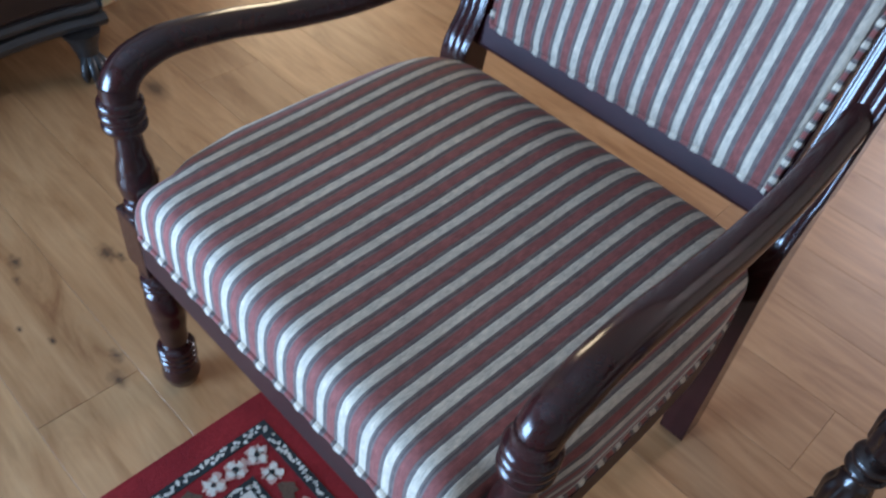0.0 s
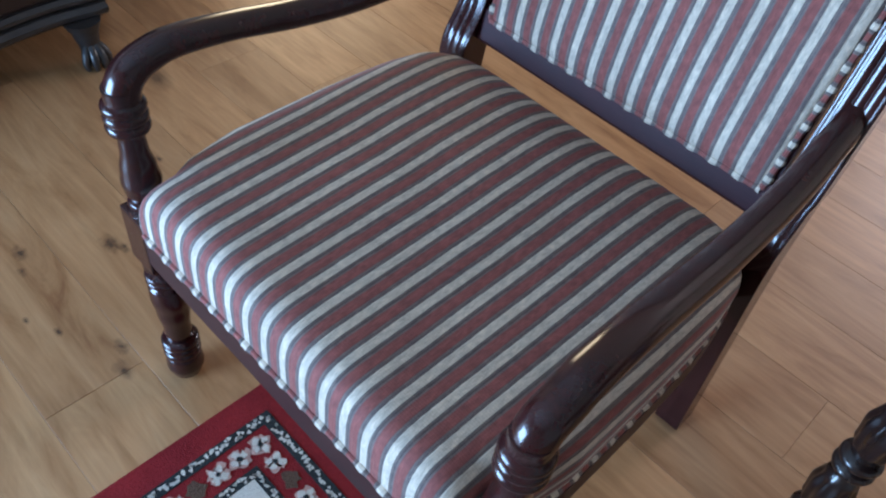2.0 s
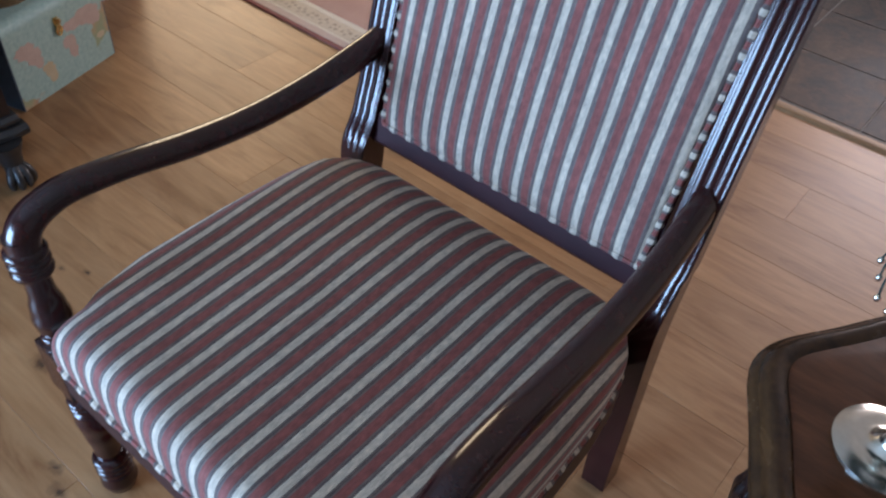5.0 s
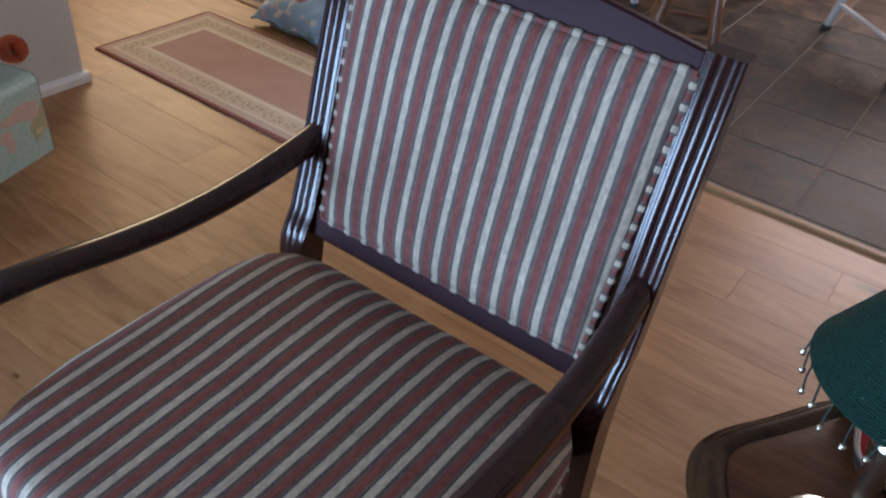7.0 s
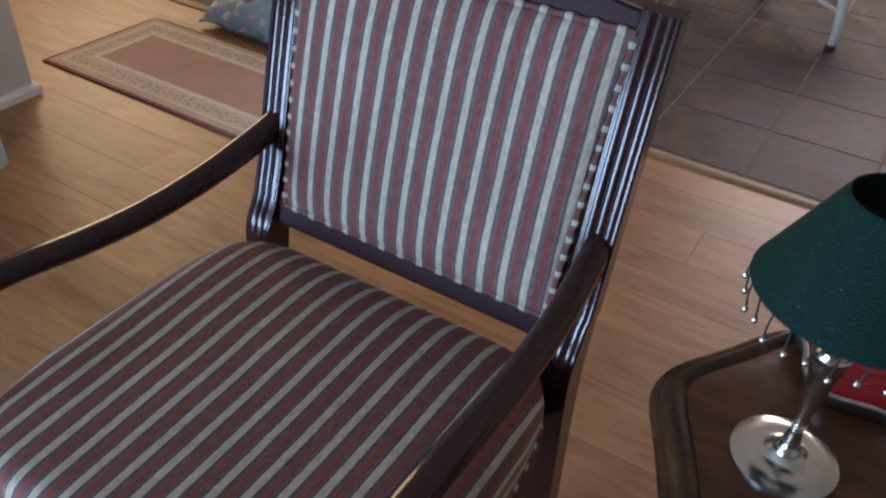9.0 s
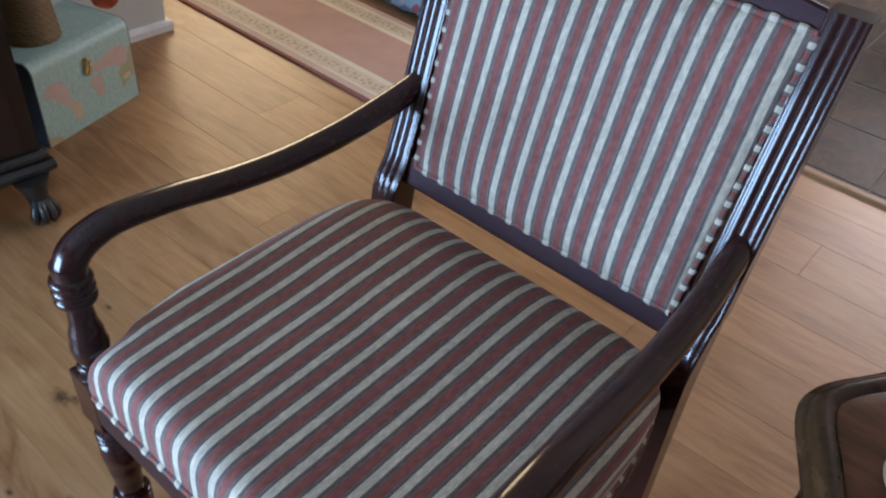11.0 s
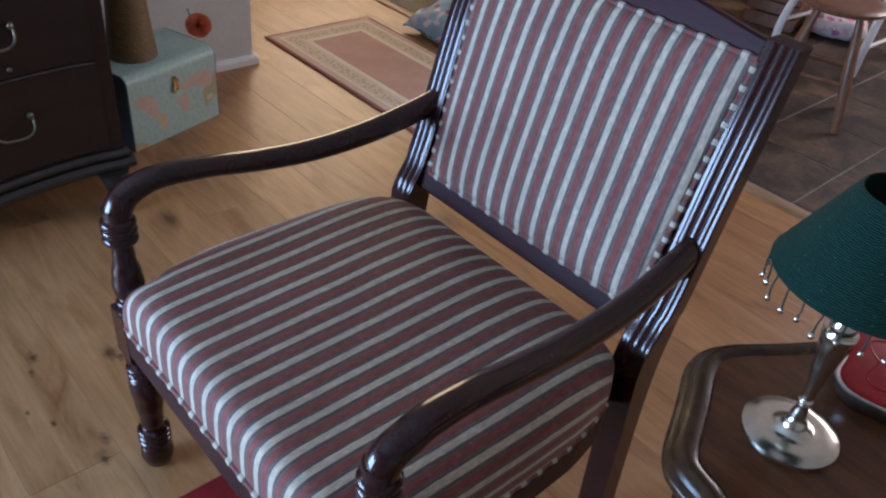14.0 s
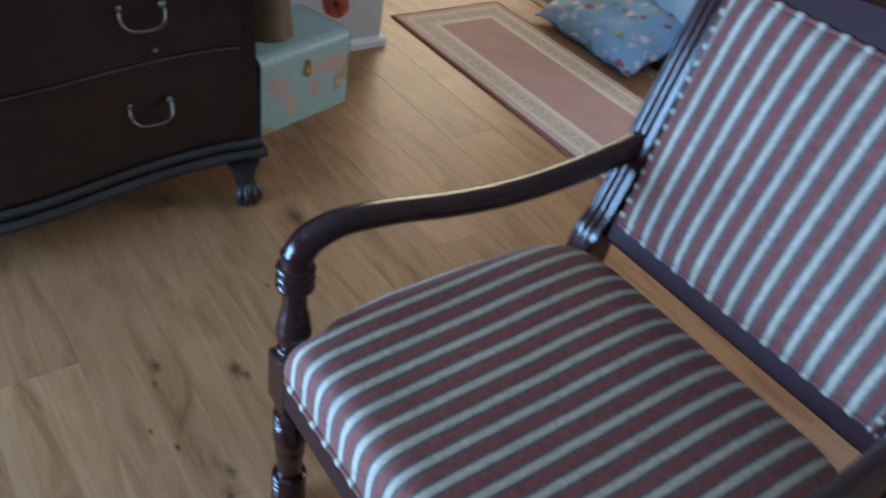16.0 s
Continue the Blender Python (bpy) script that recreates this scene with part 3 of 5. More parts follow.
def seat_half_width(y):
    keys = [(-0.03, 0.284), (0.03, 0.288), (0.06, 0.303), (0.14, 0.318), (0.30, 0.318), (0.42, 0.315), (0.49, 0.307), (0.53, 0.284), (0.558, 0.246), (0.577, 0.198)]
    for (a, w0), (b, w1) in zip(keys, keys[1:]):
        if y <= b:
            f = max(0.0, (y - a) / (b - a))
            return w0 + (w1 - w0) * f
    return keys[-1][1]


def power(c, p):
    return math.copysign(abs(c) ** p, c)


def even_profile(n, m, count):
    """Evenly spaced points of the upper half of |X|^n + |Z|^m = 1."""
    xs = [math.copysign(1 - (1 - abs(q)) ** 3, q) for q in np.linspace(-1, 1, 2001)]
    pts = [(x, max(0.0, 1 - abs(x) ** n) ** (1 / m)) for x in xs]
    run = [0.0]
    for (a, b), (c, d) in zip(pts, pts[1:]):
        run.append(run[-1] + math.hypot((c - a) * 3.3, d - b))
    want = np.linspace(0, run[-1], count)
    return list(zip(np.interp(want, run, [p[0] for p in pts]), np.interp(want, run, [p[1] for p in pts])))


def side_drop(y):
    """How far the cloth of the sides reaches below the front edge."""
    return float(np.interp(y, [0.00, 0.08, 0.40, 0.52], [0.0, 0.034, 0.034, 0.004]))


def build_seat():
    y_front, y_rear, zb, h = -0.027, 0.577, 0.378, 0.092
    yc, dy = (y_front + y_rear) / 2, (y_rear - y_front) / 2
    rows, uvs = [], []
    NV, NU = 80, 84
    across = even_profile(13.0, 4.6, NU + 1)
    along = even_profile(20.0, 5.0, NV + 1)[:NV // 2] + even_profile(6.0, 2.4, NV + 1)[NV // 2:]
    for r in range(NV + 1):
        y = yc + dy * along[r][0]
        q = (y - 0.30) / 0.33
        hf = along[r][1] * (1 - (0.22 if q > 0 else 0.03) * q * q)
        w = seat_half_width(y)
        swell = 0.006 * side_drop(y) / 0.034
        rows.append([((w + swell * math.sin(math.pi * min(1.0, b))) * a, y, zb + h * hf * b - side_drop(y) * (1 - b) ** 1.5) for a, b in across])
    run = 0.0
    mid = NU // 2
    for r, row in enumerate(rows):
        if r:
            run += (Vector(row[mid]) - Vector(rows[r - 1][mid])).length
        ref = arc_lengths(row)
        s = ref[-1] / 2
        y = row[mid][1]
        step = float(np.interp(y, [-0.01, 0.25, 0.50], [0.0349, 0.0361, 0.0376]))
        mid_x = float(np.interp(y, [-0.01, 0.25, 0.50], [-0.0115, -0.0155, -0.0250]))
        uvs.append([((ref[c] - s - mid_x) * PERIOD / step + PHASE, run) for c in range(NU + 1)])
    seat = uv_grid("seat", rows, uvs, chair, "padded seat in cream, grey and rust striped chenille")
    # piping along the front and the sides
    edge = [Vector((-seat_half_width(y), y, zb - side_drop(y))) for y in np.linspace(0.50, -0.015, 40)] + [Vector((x, y_front - 0.001, zb)) for x in np.linspace(-0.275, 0.275, 60)] + [Vector((seat_half_width(y), y, zb - side_drop(y))) for y in np.linspace(-0.015, 0.50, 40)]
    piping(edge, seat, lambda p, run_: (p.x + 0.0115) * PERIOD / 0.0349 + PHASE if p.y < -0.02 else run_, 0.0045)
    return seat


def piping(points, parent, u_of, r=0.005):
    bm = bmesh.new()
    lay = bm.loops.layers.uv.new("cloth")
    seg, vs, us, run = 8, [], [], 0.0
    for k, p in enumerate(points):
        if k:
            run += (p - points[k - 1]).length
        d = (points[min(k + 1, len(points) - 1)] - points[max(k - 1, 0)]).normalized()
        s = d.orthogonal().normalized() if abs(d.z) > 0.9 else d.cross(Vector((0, 0, 1))).normalized()
        q = d.cross(s)
        u = u_of(p, run)
        ph = ((u - PHASE) / PERIOD) % 1.0
        rr = r * (1.25 if ph < 0.2 or ph > 0.8 else 0.9)
        vs.append([bm.verts.new(p + s * (rr * math.cos(2 * math.pi * j / seg)) + q * (rr * math.sin(2 * math.pi * j / seg))) for j in range(seg)])
        us.append(u)
    for k in range(len(vs) - 1):
        for j in range(seg):
            f = bm.faces.new((vs[k][j], vs[k][(j + 1) % seg], vs[k + 1][(j + 1) % seg], vs[k + 1][j]))
            for lp, (kk, jj) in zip(f.loops, ((k, j), (k, j + 1), (k + 1, j + 1), (k + 1, j))):
                lp[lay].uv = (us[kk], jj * 0.004)
    return part("piping", bm, FABRIC, parent, "beaded striped piping")


build_seat()

# the back: lower edge, upper edge, half widths
B0, B1 = Vector((0, 0.592, 0.492)), Vector((0, 0.700, 0.893))
UPV = (B1 - B0).normalized()
FWD = UPV.cross(Vector((1, 0, 0))).normalized()
if FWD.y > 0:
    FWD = -FWD
BH = (B1 - B0).length


def back_point(x, v, out):
    return B0 + Vector((x, 0, 0)) + UPV * v + FWD * out


def back_u(x):
    return (x + 0.006) * PERIOD / 0.0365 + PHASE


def build_back():
    rows, uvs = [], []
    NV, NU = 40, 60
    for r in range(NV + 1):
        phi = math.pi * r / NV
        v = BH / 2 - BH / 2 * power(math.cos(phi), 0.75)
        hf = math.sin(phi) ** 0.85
        w = 0.247 + 0.019 * v / BH
        row, uvr = [], []
        for c in range(NU + 1):
            th = math.pi * (1 - c / NU)
            x = w * power(math.cos(th), 0.5)
            row.append(back_point(x, v, 0.004 + 0.027 * hf * max(0.0, math.sin(th)) ** 0.7))
            uvr.append((back_u(x), v))
        rows.append(row)
        uvs.append(uvr)
    pad = uv_grid("back_pad", rows, uvs, chair, "padded back in cream, grey and rust striped chenille")

    def w_at(v):
        return 0.249 + 0.019 * v / BH
    o = 0.005
    side_r = [back_point(w_at(v), v, o) for v in np.linspace(0, BH, 70)]
    side_l = [back_point(-w_at(v), v, o) for v in np.linspace(0, BH, 70)]
    low = [back_point(x, -0.002, o) for x in np.linspace(-w_at(0), w_at(0), 70)]
    top = [back_point(x, BH + 0.002, o) for x in np.linspace(-w_at(BH), w_at(BH), 70)]
    piping(side_r, pad, lambda p, run: run * 1.25, 0.0055)
    piping(side_l, pad, lambda p, run: run * 1.25, 0.0055)
    piping(low, pad, lambda p, run: back_u(p.x), 0.0050)
    piping(top, pad, lambda p, run: back_u(p.x), 0.0050)


build_back()
# the wooden frame of the back
_rail = bmesh.new()
_sec = [(-0.006, 0.014), (0.004, 0.010), (0.004, -0.038), (-0.002, -0.044), (-0.024, -0.042), (-0.026, 0.010)]
loft([[back_point(x, v, f) for f, v in _sec] for x in np.linspace(-0.268, 0.268, 9)], _rail)
part("lower_rail", _rail, MAHOGANY_BACK, chair, smooth=False)
_cap = bmesh.new()
ball(back_point(0.2575, -0.006, 0.004), 0.0042, _cap, 10)
part("screw_cap", _cap, TIN, chair, "small pale screw cap")
_panel = loft([[back_point(x, v, f) for f, v in ((-0.002, 0.0), (-0.002, BH), (-0.022, BH), (-0.022, 0.0))] for x in (-0.26, 0.26)])
part("back_panel", _panel, MAHOGANY_BACK, chair, smooth=False)


def crest_top(x):
    return BH + 0.030 + 0.030 * math.cos(min(1.0, abs(x) / 0.275) * math.pi / 2) ** 1.2


_crest = bmesh.new()
loft([[back_point(x, BH - 0.004, 0.002), back_point(x, crest_top(x) - 0.004, 0.002), back_point(x, crest_top(x), -0.002), back_point(x, crest_top(x), -0.022), back_point(x, crest_top(x) - 0.004, -0.026), back_point(x, BH - 0.004, -0.026)]
      for x in np.linspace(-0.27, 0.27, 41)], _crest)
part("crest_rail", _crest, MAHOGANY_BACK, chair, smooth=False)


def post_line(z):
    """Front and rear of the back post at a height."""
    front = [(0.0, 0.550), (0.20, 0.553), (0.34, 0.550), (0.41, 0.549), (0.45, 0.556), (0.49, 0.578), (0.54, 0.597), (0.63, 0.621), (0.75, 0.652), (0.93, 0.703)]
    rear = [(0.0, 0.603), (0.20, 0.600), (0.34, 0.602), (0.41, 0.608), (0.45, 0.614), (0.49, 0.622), (0.54, 0.635), (0.63, 0.657), (0.75, 0.688), (0.93, 0.739)]
    def at(keys):
        pts = spline([(a, b, 0) for a, b in keys], 90)
        return float(np.interp(z, [p.x for p in pts], [p.y for p in pts]))
    return at(front), at(rear)


POST = [(z, *post_line(z)) for z in np.linspace(0.0, 0.925, 75)]


def build_post(side):
    rings = []
    for z, f, r in POST:
        half = 0.0265 if z > 0.40 else 0.0265 - 0.004 * (0.40 - z) / 0.40
        cx = side * (0.2905 + (0.002 if z > 0.5 else 0.0) + 0.013 * max(0.0, 0.40 - z) / 0.40)
        depth = 0.0026 * min(1.0, max(0.0, (z - 0.425) / 0.035))
        ring = []
        N = 30
        for k in range(N + 1):
            s = -1 + 2 * k / N
            g = 0.0
            if abs(s) < 0.80:
                g = abs(math.sin((s + 0.80) / 1.60 * 3 * math.pi)) ** 0.7 - 0.6
            elif abs(s) > 0.94:
                g = -0.5
            ring.append((cx + half * s, f - depth * g, z))
        ring += [(cx + half, r - 0.004, z), (cx + half - 0.004, r, z), (cx - half + 0.004, r, z), (cx - half, r - 0.004, z)]
        rings.append(ring)
    return part("back_post", loft(rings), MAHOGANY, chair, "reeded back post running down into the leg")


build_post(1), build_post(-1)


def build_front_post(side):
    x, y = side * PX, (0.028 if side > 0 else 0.0)
    leg = lathe(turned([(0.0, 0.016), (0.008, 0.025), (0.028, 0.0305), (0.050, 0.0285), (0.056, 0.026)], 4)
                + beads(0.058, 0.098, 3, 0.0300, 0.0255) + turned([(0.100, 0.0205), (0.125, 0.0215), (0.17, 0.0255), (0.205, 0.0290), (0.228, 0.0278), (0.236, 0.0225)], 5)
                + beads(0.238, 0.262, 2, 0.0285, 0.022) + turned([(0.264, 0.019), (0.272, 0.019), (0.276, 0.027), (0.290, 0.027), (0.292, 0.02)], 3), x, y)
    part("front_leg", leg, MAHOGANY, chair)
    bm = box((x - 0.028, y - 0.028, 0.288), (x + 0.028, y + 0.028, 0.388), 0.004)
    part("leg_block", bm, MAHOGANY, chair, smooth=False)
    stump = lathe(turned([(0.384, 0.027), (0.392, 0.0265), (0.394, 0.021)], 3) + beads(0.396, 0.410, 1, 0.0245, 0.019)
                  + turned([(0.411, 0.020), (0.425, 0.0245), (0.440, 0.0262), (0.460, 0.0235), (0.490, 0.0180), (0.516, 0.0165), (0.521, 0.019)], 5)
                  + beads(0.522, 0.566, 3, 0.0275, 0.0235) + [(0.568, 0.0215), (0.585, 0.0215)], x, y)
    part("arm_post", stump, MAHOGANY, chair, "turned vase-shaped arm post with ring beads")


build_front_post(1), build_front_post(-1)


def build_arm(side):
    keys = [(PX, 0.000, 0.562), (PX, 0.003, 0.580), (PX, 0.015, 0.598), (PX, 0.038, 0.610), (PX - 0.001, 0.074, 0.617), (PX - 0.003, 0.150, 0.611), (PX - 0.004, 0.250, 0.594),
            (PX - 0.004, 0.360, 0.583), (PX - 0.006, 0.480, 0.587), (PX - 0.012, 0.590, 0.606), (PX - 0.017, 0.650, 0.622)]
    back, low = (0.028, 0.012) if side > 0 else (0.0, 0.0)
    pts = spline([(side * a, b + back * max(0.0, 1 - b / 0.30), c - low * max(0.0, 1 - b / 0.30) * min(1.0, b / 0.03)) for a, b, c in keys], 64)

    def size(f):
        w = np.interp(f, [0, 0.2, 0.35, 0.5, 0.75, 1.0], [0.0225, 0.0225, 0.0225, 0.0225, 0.021, 0.020])
        h = np.interp(f, [0, 0.2, 0.35, 0.5, 0.75, 1.0], [0.0225, 0.0215, 0.0185, 0.0165, 0.021, 0.026])
        return w, h
    return part("arm", tube(pts, size, 24), MAHOGANY, chair, "curved polished arm sweeping down into its post")


build_arm(1), build_arm(-1)
part("front_rail", box((-0.284, -0.027, 0.312), (0.284, 0.010, 0.377), 0.003), MAHOGANY_RAIL, chair, smooth=False)
for sd in (1, -1):
    bm = loft([[(sd * (seat_half_width(y) - 0.030), y, z0), (sd * (seat_half_width(y) + 0.005), y, z0), (sd * (seat_half_width(y) + 0.005), y, 0.375 - side_drop(y)), (sd * (seat_half_width(y) - 0.030), y, 0.377 - side_drop(y))]
               for y, z0 in zip(np.linspace(0.026, 0.552, 24), np.interp(np.linspace(0.026, 0.552, 24), [0.03, 0.12, 0.42, 0.55], [0.312, 0.288, 0.288, 0.318]))])
    part("side_rail", bm, MAHOGANY_RAIL, chair, smooth=False)
part("rear_rail", box((-0.265, 0.552, 0.318), (0.265, 0.580, 0.388), 0.003), MAHOGANY_RAIL, chair, smooth=False)


# ---- the red carpet under the chair ----
carpet = thing("carpet", "red patterned oriental carpet with black and cream borders", "carpet")
CX0, CY1 = -0.202, 0.098
CX1, CY0 = 1.05, -1.35


def frame_strip(x0, y0, x1, y1, w, z, bm=None):
    """A flat band round a rectangle, a hair proud of the pile below."""
    bm = bm or bmesh.new()
    for a, b in (((x0, y1 - w), (x1, y1)), ((x0, y0), (x1, y0 + w)), ((x0, y0 + w), (x0 + w, y1 - w)), ((x1 - w, y0 + w), (x1, y1 - w))):
        box((a[0], a[1], 0.004), (b[0], b[1], z), 0, bm)
    return bm


part("base", box((CX0, CY0, 0.0), (CX1, CY1, 0.008), 0.003), PILE_RED, carpet, smooth=False)


def inset(d):
    return CX0 + d, CY0 + d, CX1 - d, CY1 - d


part("outer_band", frame_strip(*inset(0.048), 0.019, 0.0090), PILE_BLACK, carpet, smooth=False)
part("middle_band", frame_strip(*inset(0.118), 0.016, 0.0090), PILE_BLACK, carpet, smooth=False)
_f = inset(0.134)
part("field", box((_f[0], _f[1], 0.004), (_f[2], _f[3], 0.0088)), PILE_CREAM, carpet, smooth=False)


def speckles(d, w, step, size, seed):
    """Cream tufts in a woven band."""
    rnd = random.Random(seed)
    bm = bmesh.new()
    a, b, c, e = inset(d + w / 2)
    along = [(x, e) for x in np.arange(a, c, step)] + [(a, y) for y in np.arange(b, e, step)]
    for k, (x, y) in enumerate(along):
        s = size * rnd.uniform(0.7, 1.2)
        ox, oy = rnd.uniform(-1, 1) * w * 0.30, rnd.uniform(-1, 1) * w * 0.30
        ang = rnd.uniform(0, 3)
        pts = [(x + ox + s * math.cos(ang + q) * (1 if i % 2 else 0.6), y + oy + s * math.sin(ang + q) * (1 if i % 2 else 0.6), 0.0094) for i, q in enumerate((0, 1.2, 2.3, 3.3, 4.4, 5.4))]
        lo = [(p[0], p[1], 0.006) for p in pts]
        loft([lo, pts], bm)
    return bm


part("tuft_band", speckles(0.048, 0.019, 0.0044, 0.0042, 1), PILE_CREAM, carpet, "cream tufts", False, "stuff")
part("tuft_band", speckles(0.118, 0.016, 0.0046, 0.0038, 2), PILE_CREAM, carpet, "cream tufts", False, "stuff")


def blot(bm, x, y, r, seed, z0, z1, n=14, wob=0.35):
    rnd = random.Random(seed)
    ring = [(x + r * (1 + rnd.uniform(-wob, wob)) * math.cos(2 * math.pi * k / n), y + r * (1 + rnd.uniform(-wob, wob)) * math.sin(2 * math.pi * k / n)) for k in range(n)]
    loft([[(p[0], p[1], z0) for p in ring], [(p[0], p[1], z1) for p in ring]], bm)


_fl, _fc, _br, _cr = bmesh.new(), bmesh.new(), bmesh.new(), bmesh.new()
a, b, c, e = inset(0.0925)
spots = [(x, e) for x in np.arange(a, c - 0.02, 0.039)] + [(a, y) for y in np.arange(e - 0.039, b, -0.039)]
for k, (x, y) in enumerate(spots):
    if k % 3 == 2:
        blot(_br, x, y, 0.0145, k, 0.005, 0.0090)
    else:
        for q in range(4):
            ang = q * math.pi / 2 + (0.78 if k % 3 else 0.3)
            blot(_fl, x + 0.0092 * math.cos(ang), y + 0.0092 * math.sin(ang), 0.0094, k * 7 + q, 0.005, 0.0090, 11, 0.5)
            blot(_cr, x + 0.0098 * math.cos(ang), y + 0.0098 * math.sin(ang), 0.0060, k * 5 + q, 0.005, 0.0094, 9, 0.5)
        blot(_fc, x, y, 0.0044, k, 0.005, 0.0097, 8, 0.4)
part("flower_border", _fl, PILE_PINK, carpet, "cream and pink flowers", False, "stuff")
part("petal_tip_pattern", _cr, PILE_CREAM, carpet, "cream petal marks", False, "stuff")
part("border_flower_hearts", _fc, PILE_BLACK, carpet, "dark hearts of the flowers", False, "stuff")
part("border_leaves", _br, PILE_BROWN, carpet, "brown leaf blots", False, "stuff")
_fb, _fr2, _fk = bmesh.new(), bmesh.new(), bmesh.new()
rnd = random.Random(5)
x0, y0, x1, y1 = inset(0.15)
blot(_fr2, x0 + 0.024, y1 - 0.020, 0.019, 3, 0.005, 0.0094, 12, 0.25)
for i in range(9):
    for j in range(9):
        x, y = x0 + 0.066 + i * 0.11, y1 - 0.062 - j * 0.11
        if x > x1 - 0.04 or y < y0 + 0.04:
            continue
        blot(_fk, x, y, 0.046, i * 31 + j, 0.005, 0.0092, 18, 0.22)
        blot(_fb, x, y, 0.040, i * 31 + j, 0.005, 0.0095, 18, 0.25)
        blot(_fr2, x + 0.055, y - 0.055, 0.018, i * 17 + j, 0.005, 0.0094, 12, 0.25)
part("medallion_field", _fb, PILE_BROWN, carpet, "brown medallions", False, "stuff")
part("outline_pattern", _fk, PILE_BLACK, carpet, "black outlines", False, "stuff")
part("flower_field", _fr2, PILE_RED, carpet, "red flowers", False, "stuff")

# ---- the pale rug ----
rug = thing("rug", "rose and cream woven runner rug with a scrolled border", "rug")
RX0, RX1, RY0, RY1 = -2.060, -0.760, 1.290, 1.818
part("edge", box((RX0, RY0, 0.0), (RX1, RY1, 0.007), 0.002), RUG_EDGE, rug, smooth=False)
for nm, d, z, mat in (("outer_border", 0.014, 0.0080, RUG_PINK), ("outer_line", 0.042, 0.0084, RUG_CREAM), ("scroll_border", 0.052, 0.0088, RUG_SAND), ("inner_border", 0.118, 0.0094, RUG_CREAM), ("centre", 0.140, 0.0100, RUG_ROSE)):
    part(nm, box((RX0 + d, RY0 + d, 0.004), (RX1 - d, RY1 - d, z)), mat, rug, smooth=False)
_sc = bmesh.new()
d = 0.084
track = [(x, y) for y in (RY0 + d, RY1 - d) for x in np.arange(RX0 + d, RX1 - d, 0.052)] + [(x, y) for x in (RX0 + d, RX1 - d) for y in np.arange(RY0 + d + 0.05, RY1 - d, 0.052)]
for k, (x, y) in enumerate(track):
    for q in range(4):
        ang = q * 1.57 + k * 0.9
        blot(_sc, x + 0.015 * math.cos(ang), y + 0.015 * math.sin(ang), 0.0055 + 0.002 * (q % 2), k * 3 + q, 0.005, 0.0093, 8, 0.45)
part("scroll_pattern", _sc, RUG_SCROLL, rug, "tan leaf scrolls", False, "stuff")

# ---- side table ----
TABLE_Z = 0.692
table = thing("side_table", "walnut side table with a moulded serpentine top and turned legs", "side table")
TC = Vector((0.790, 0.345))


def table_outline(n=160):
    out = []
    for k in range(n):
        a = 2 * math.pi * k / n
        d = (math.degrees(a) - 176 + 45) % 90 - 45
        r = 0.298 + 0.031 * math.exp(-(d / 13) ** 2) - 0.033 * math.exp(-((abs(d) - 45) / 7) ** 2)
        out.append((TC.x + r * math.cos(a), TC.y + r * math.sin(a)))
    return out


_to = table_outline()
top = part("tabletop", slab(_to, [(TABLE_Z - 0.030, 0.010), (TABLE_Z - 0.026, 0.003), (TABLE_Z - 0.018, 0.0), (TABLE_Z - 0.013, 0.002), (TABLE_Z - 0.010, 0.008), (TABLE_Z - 0.004, 0.010), (TABLE_Z + 0.001, 0.016), (TABLE_Z + 0.002, 0.022), (TABLE_Z - 0.001, 0.030), (TABLE_Z - 0.003, 0.034)]), TABLE_EDGE, table, "moulded worn edge")
part("top_panel", slab(_to, [(TABLE_Z - 0.010, 0.033), (TABLE_Z - 0.001, 0.033), (TABLE_Z, 0.036)]), TABLE_WOOD, top, "dark veneered top")
part("apron", slab(_to, [(TABLE_Z - 0.085, 0.060), (TABLE_Z - 0.080, 0.055), (TABLE_Z - 0.030, 0.055)]), TABLE_EDGE, table)


def table_leg():
    """Turned leg: ring beads between long reeded bulbs."""
    prof = [(z, r, 0.0) for z, r in turned([(0.0, 0.012), (0.01, 0.020), (0.03, 0.022), (0.05, 0.015)], 4)]
    for k in range(4):
        z = 0.055 + k * 0.125
        prof += [(h, r, 0.0) for h, r in beads(z, z + 0.034, 2, 0.0235, 0.015)]
        prof += [(h, r, 0.07 * min(1.0, max(0.0, (h - z - 0.040) / 0.012)) * min(1.0, max(0.0, (z + 0.112 - h) / 0.012))) for h, r in turned([(z + 0.036, 0.0145), (z + 0.052, 0.0205), (z + 0.085, 0.0235), (z + 0.108, 0.0195), (z + 0.122, 0.014)], 6)]
    prof += [(h, r, 0.0) for h, r in beads(0.556, 0.586, 2, 0.024, 0.016)] + [(0.590, 0.022, 0.0), (TABLE_Z - 0.03, 0.022, 0.0)]
    n = 60
    return loft([[(r * (1 + f * math.cos(10 * a)) * math.cos(a), r * (1 + f * math.cos(10 * a)) * math.sin(a), z) for a in (2 * math.pi * k / n for k in range(n))] for z, r, f in prof])


for k in range(4):
    leg = part("leg", table_leg(), TABLE_LEG, table, "turned dark leg with ring beads and reeded bulbs")
    leg.location = (TC.x - 0.262 * math.cos(k * math.pi / 2), TC.y - 0.262 * math.sin(k * math.pi / 2), 0)

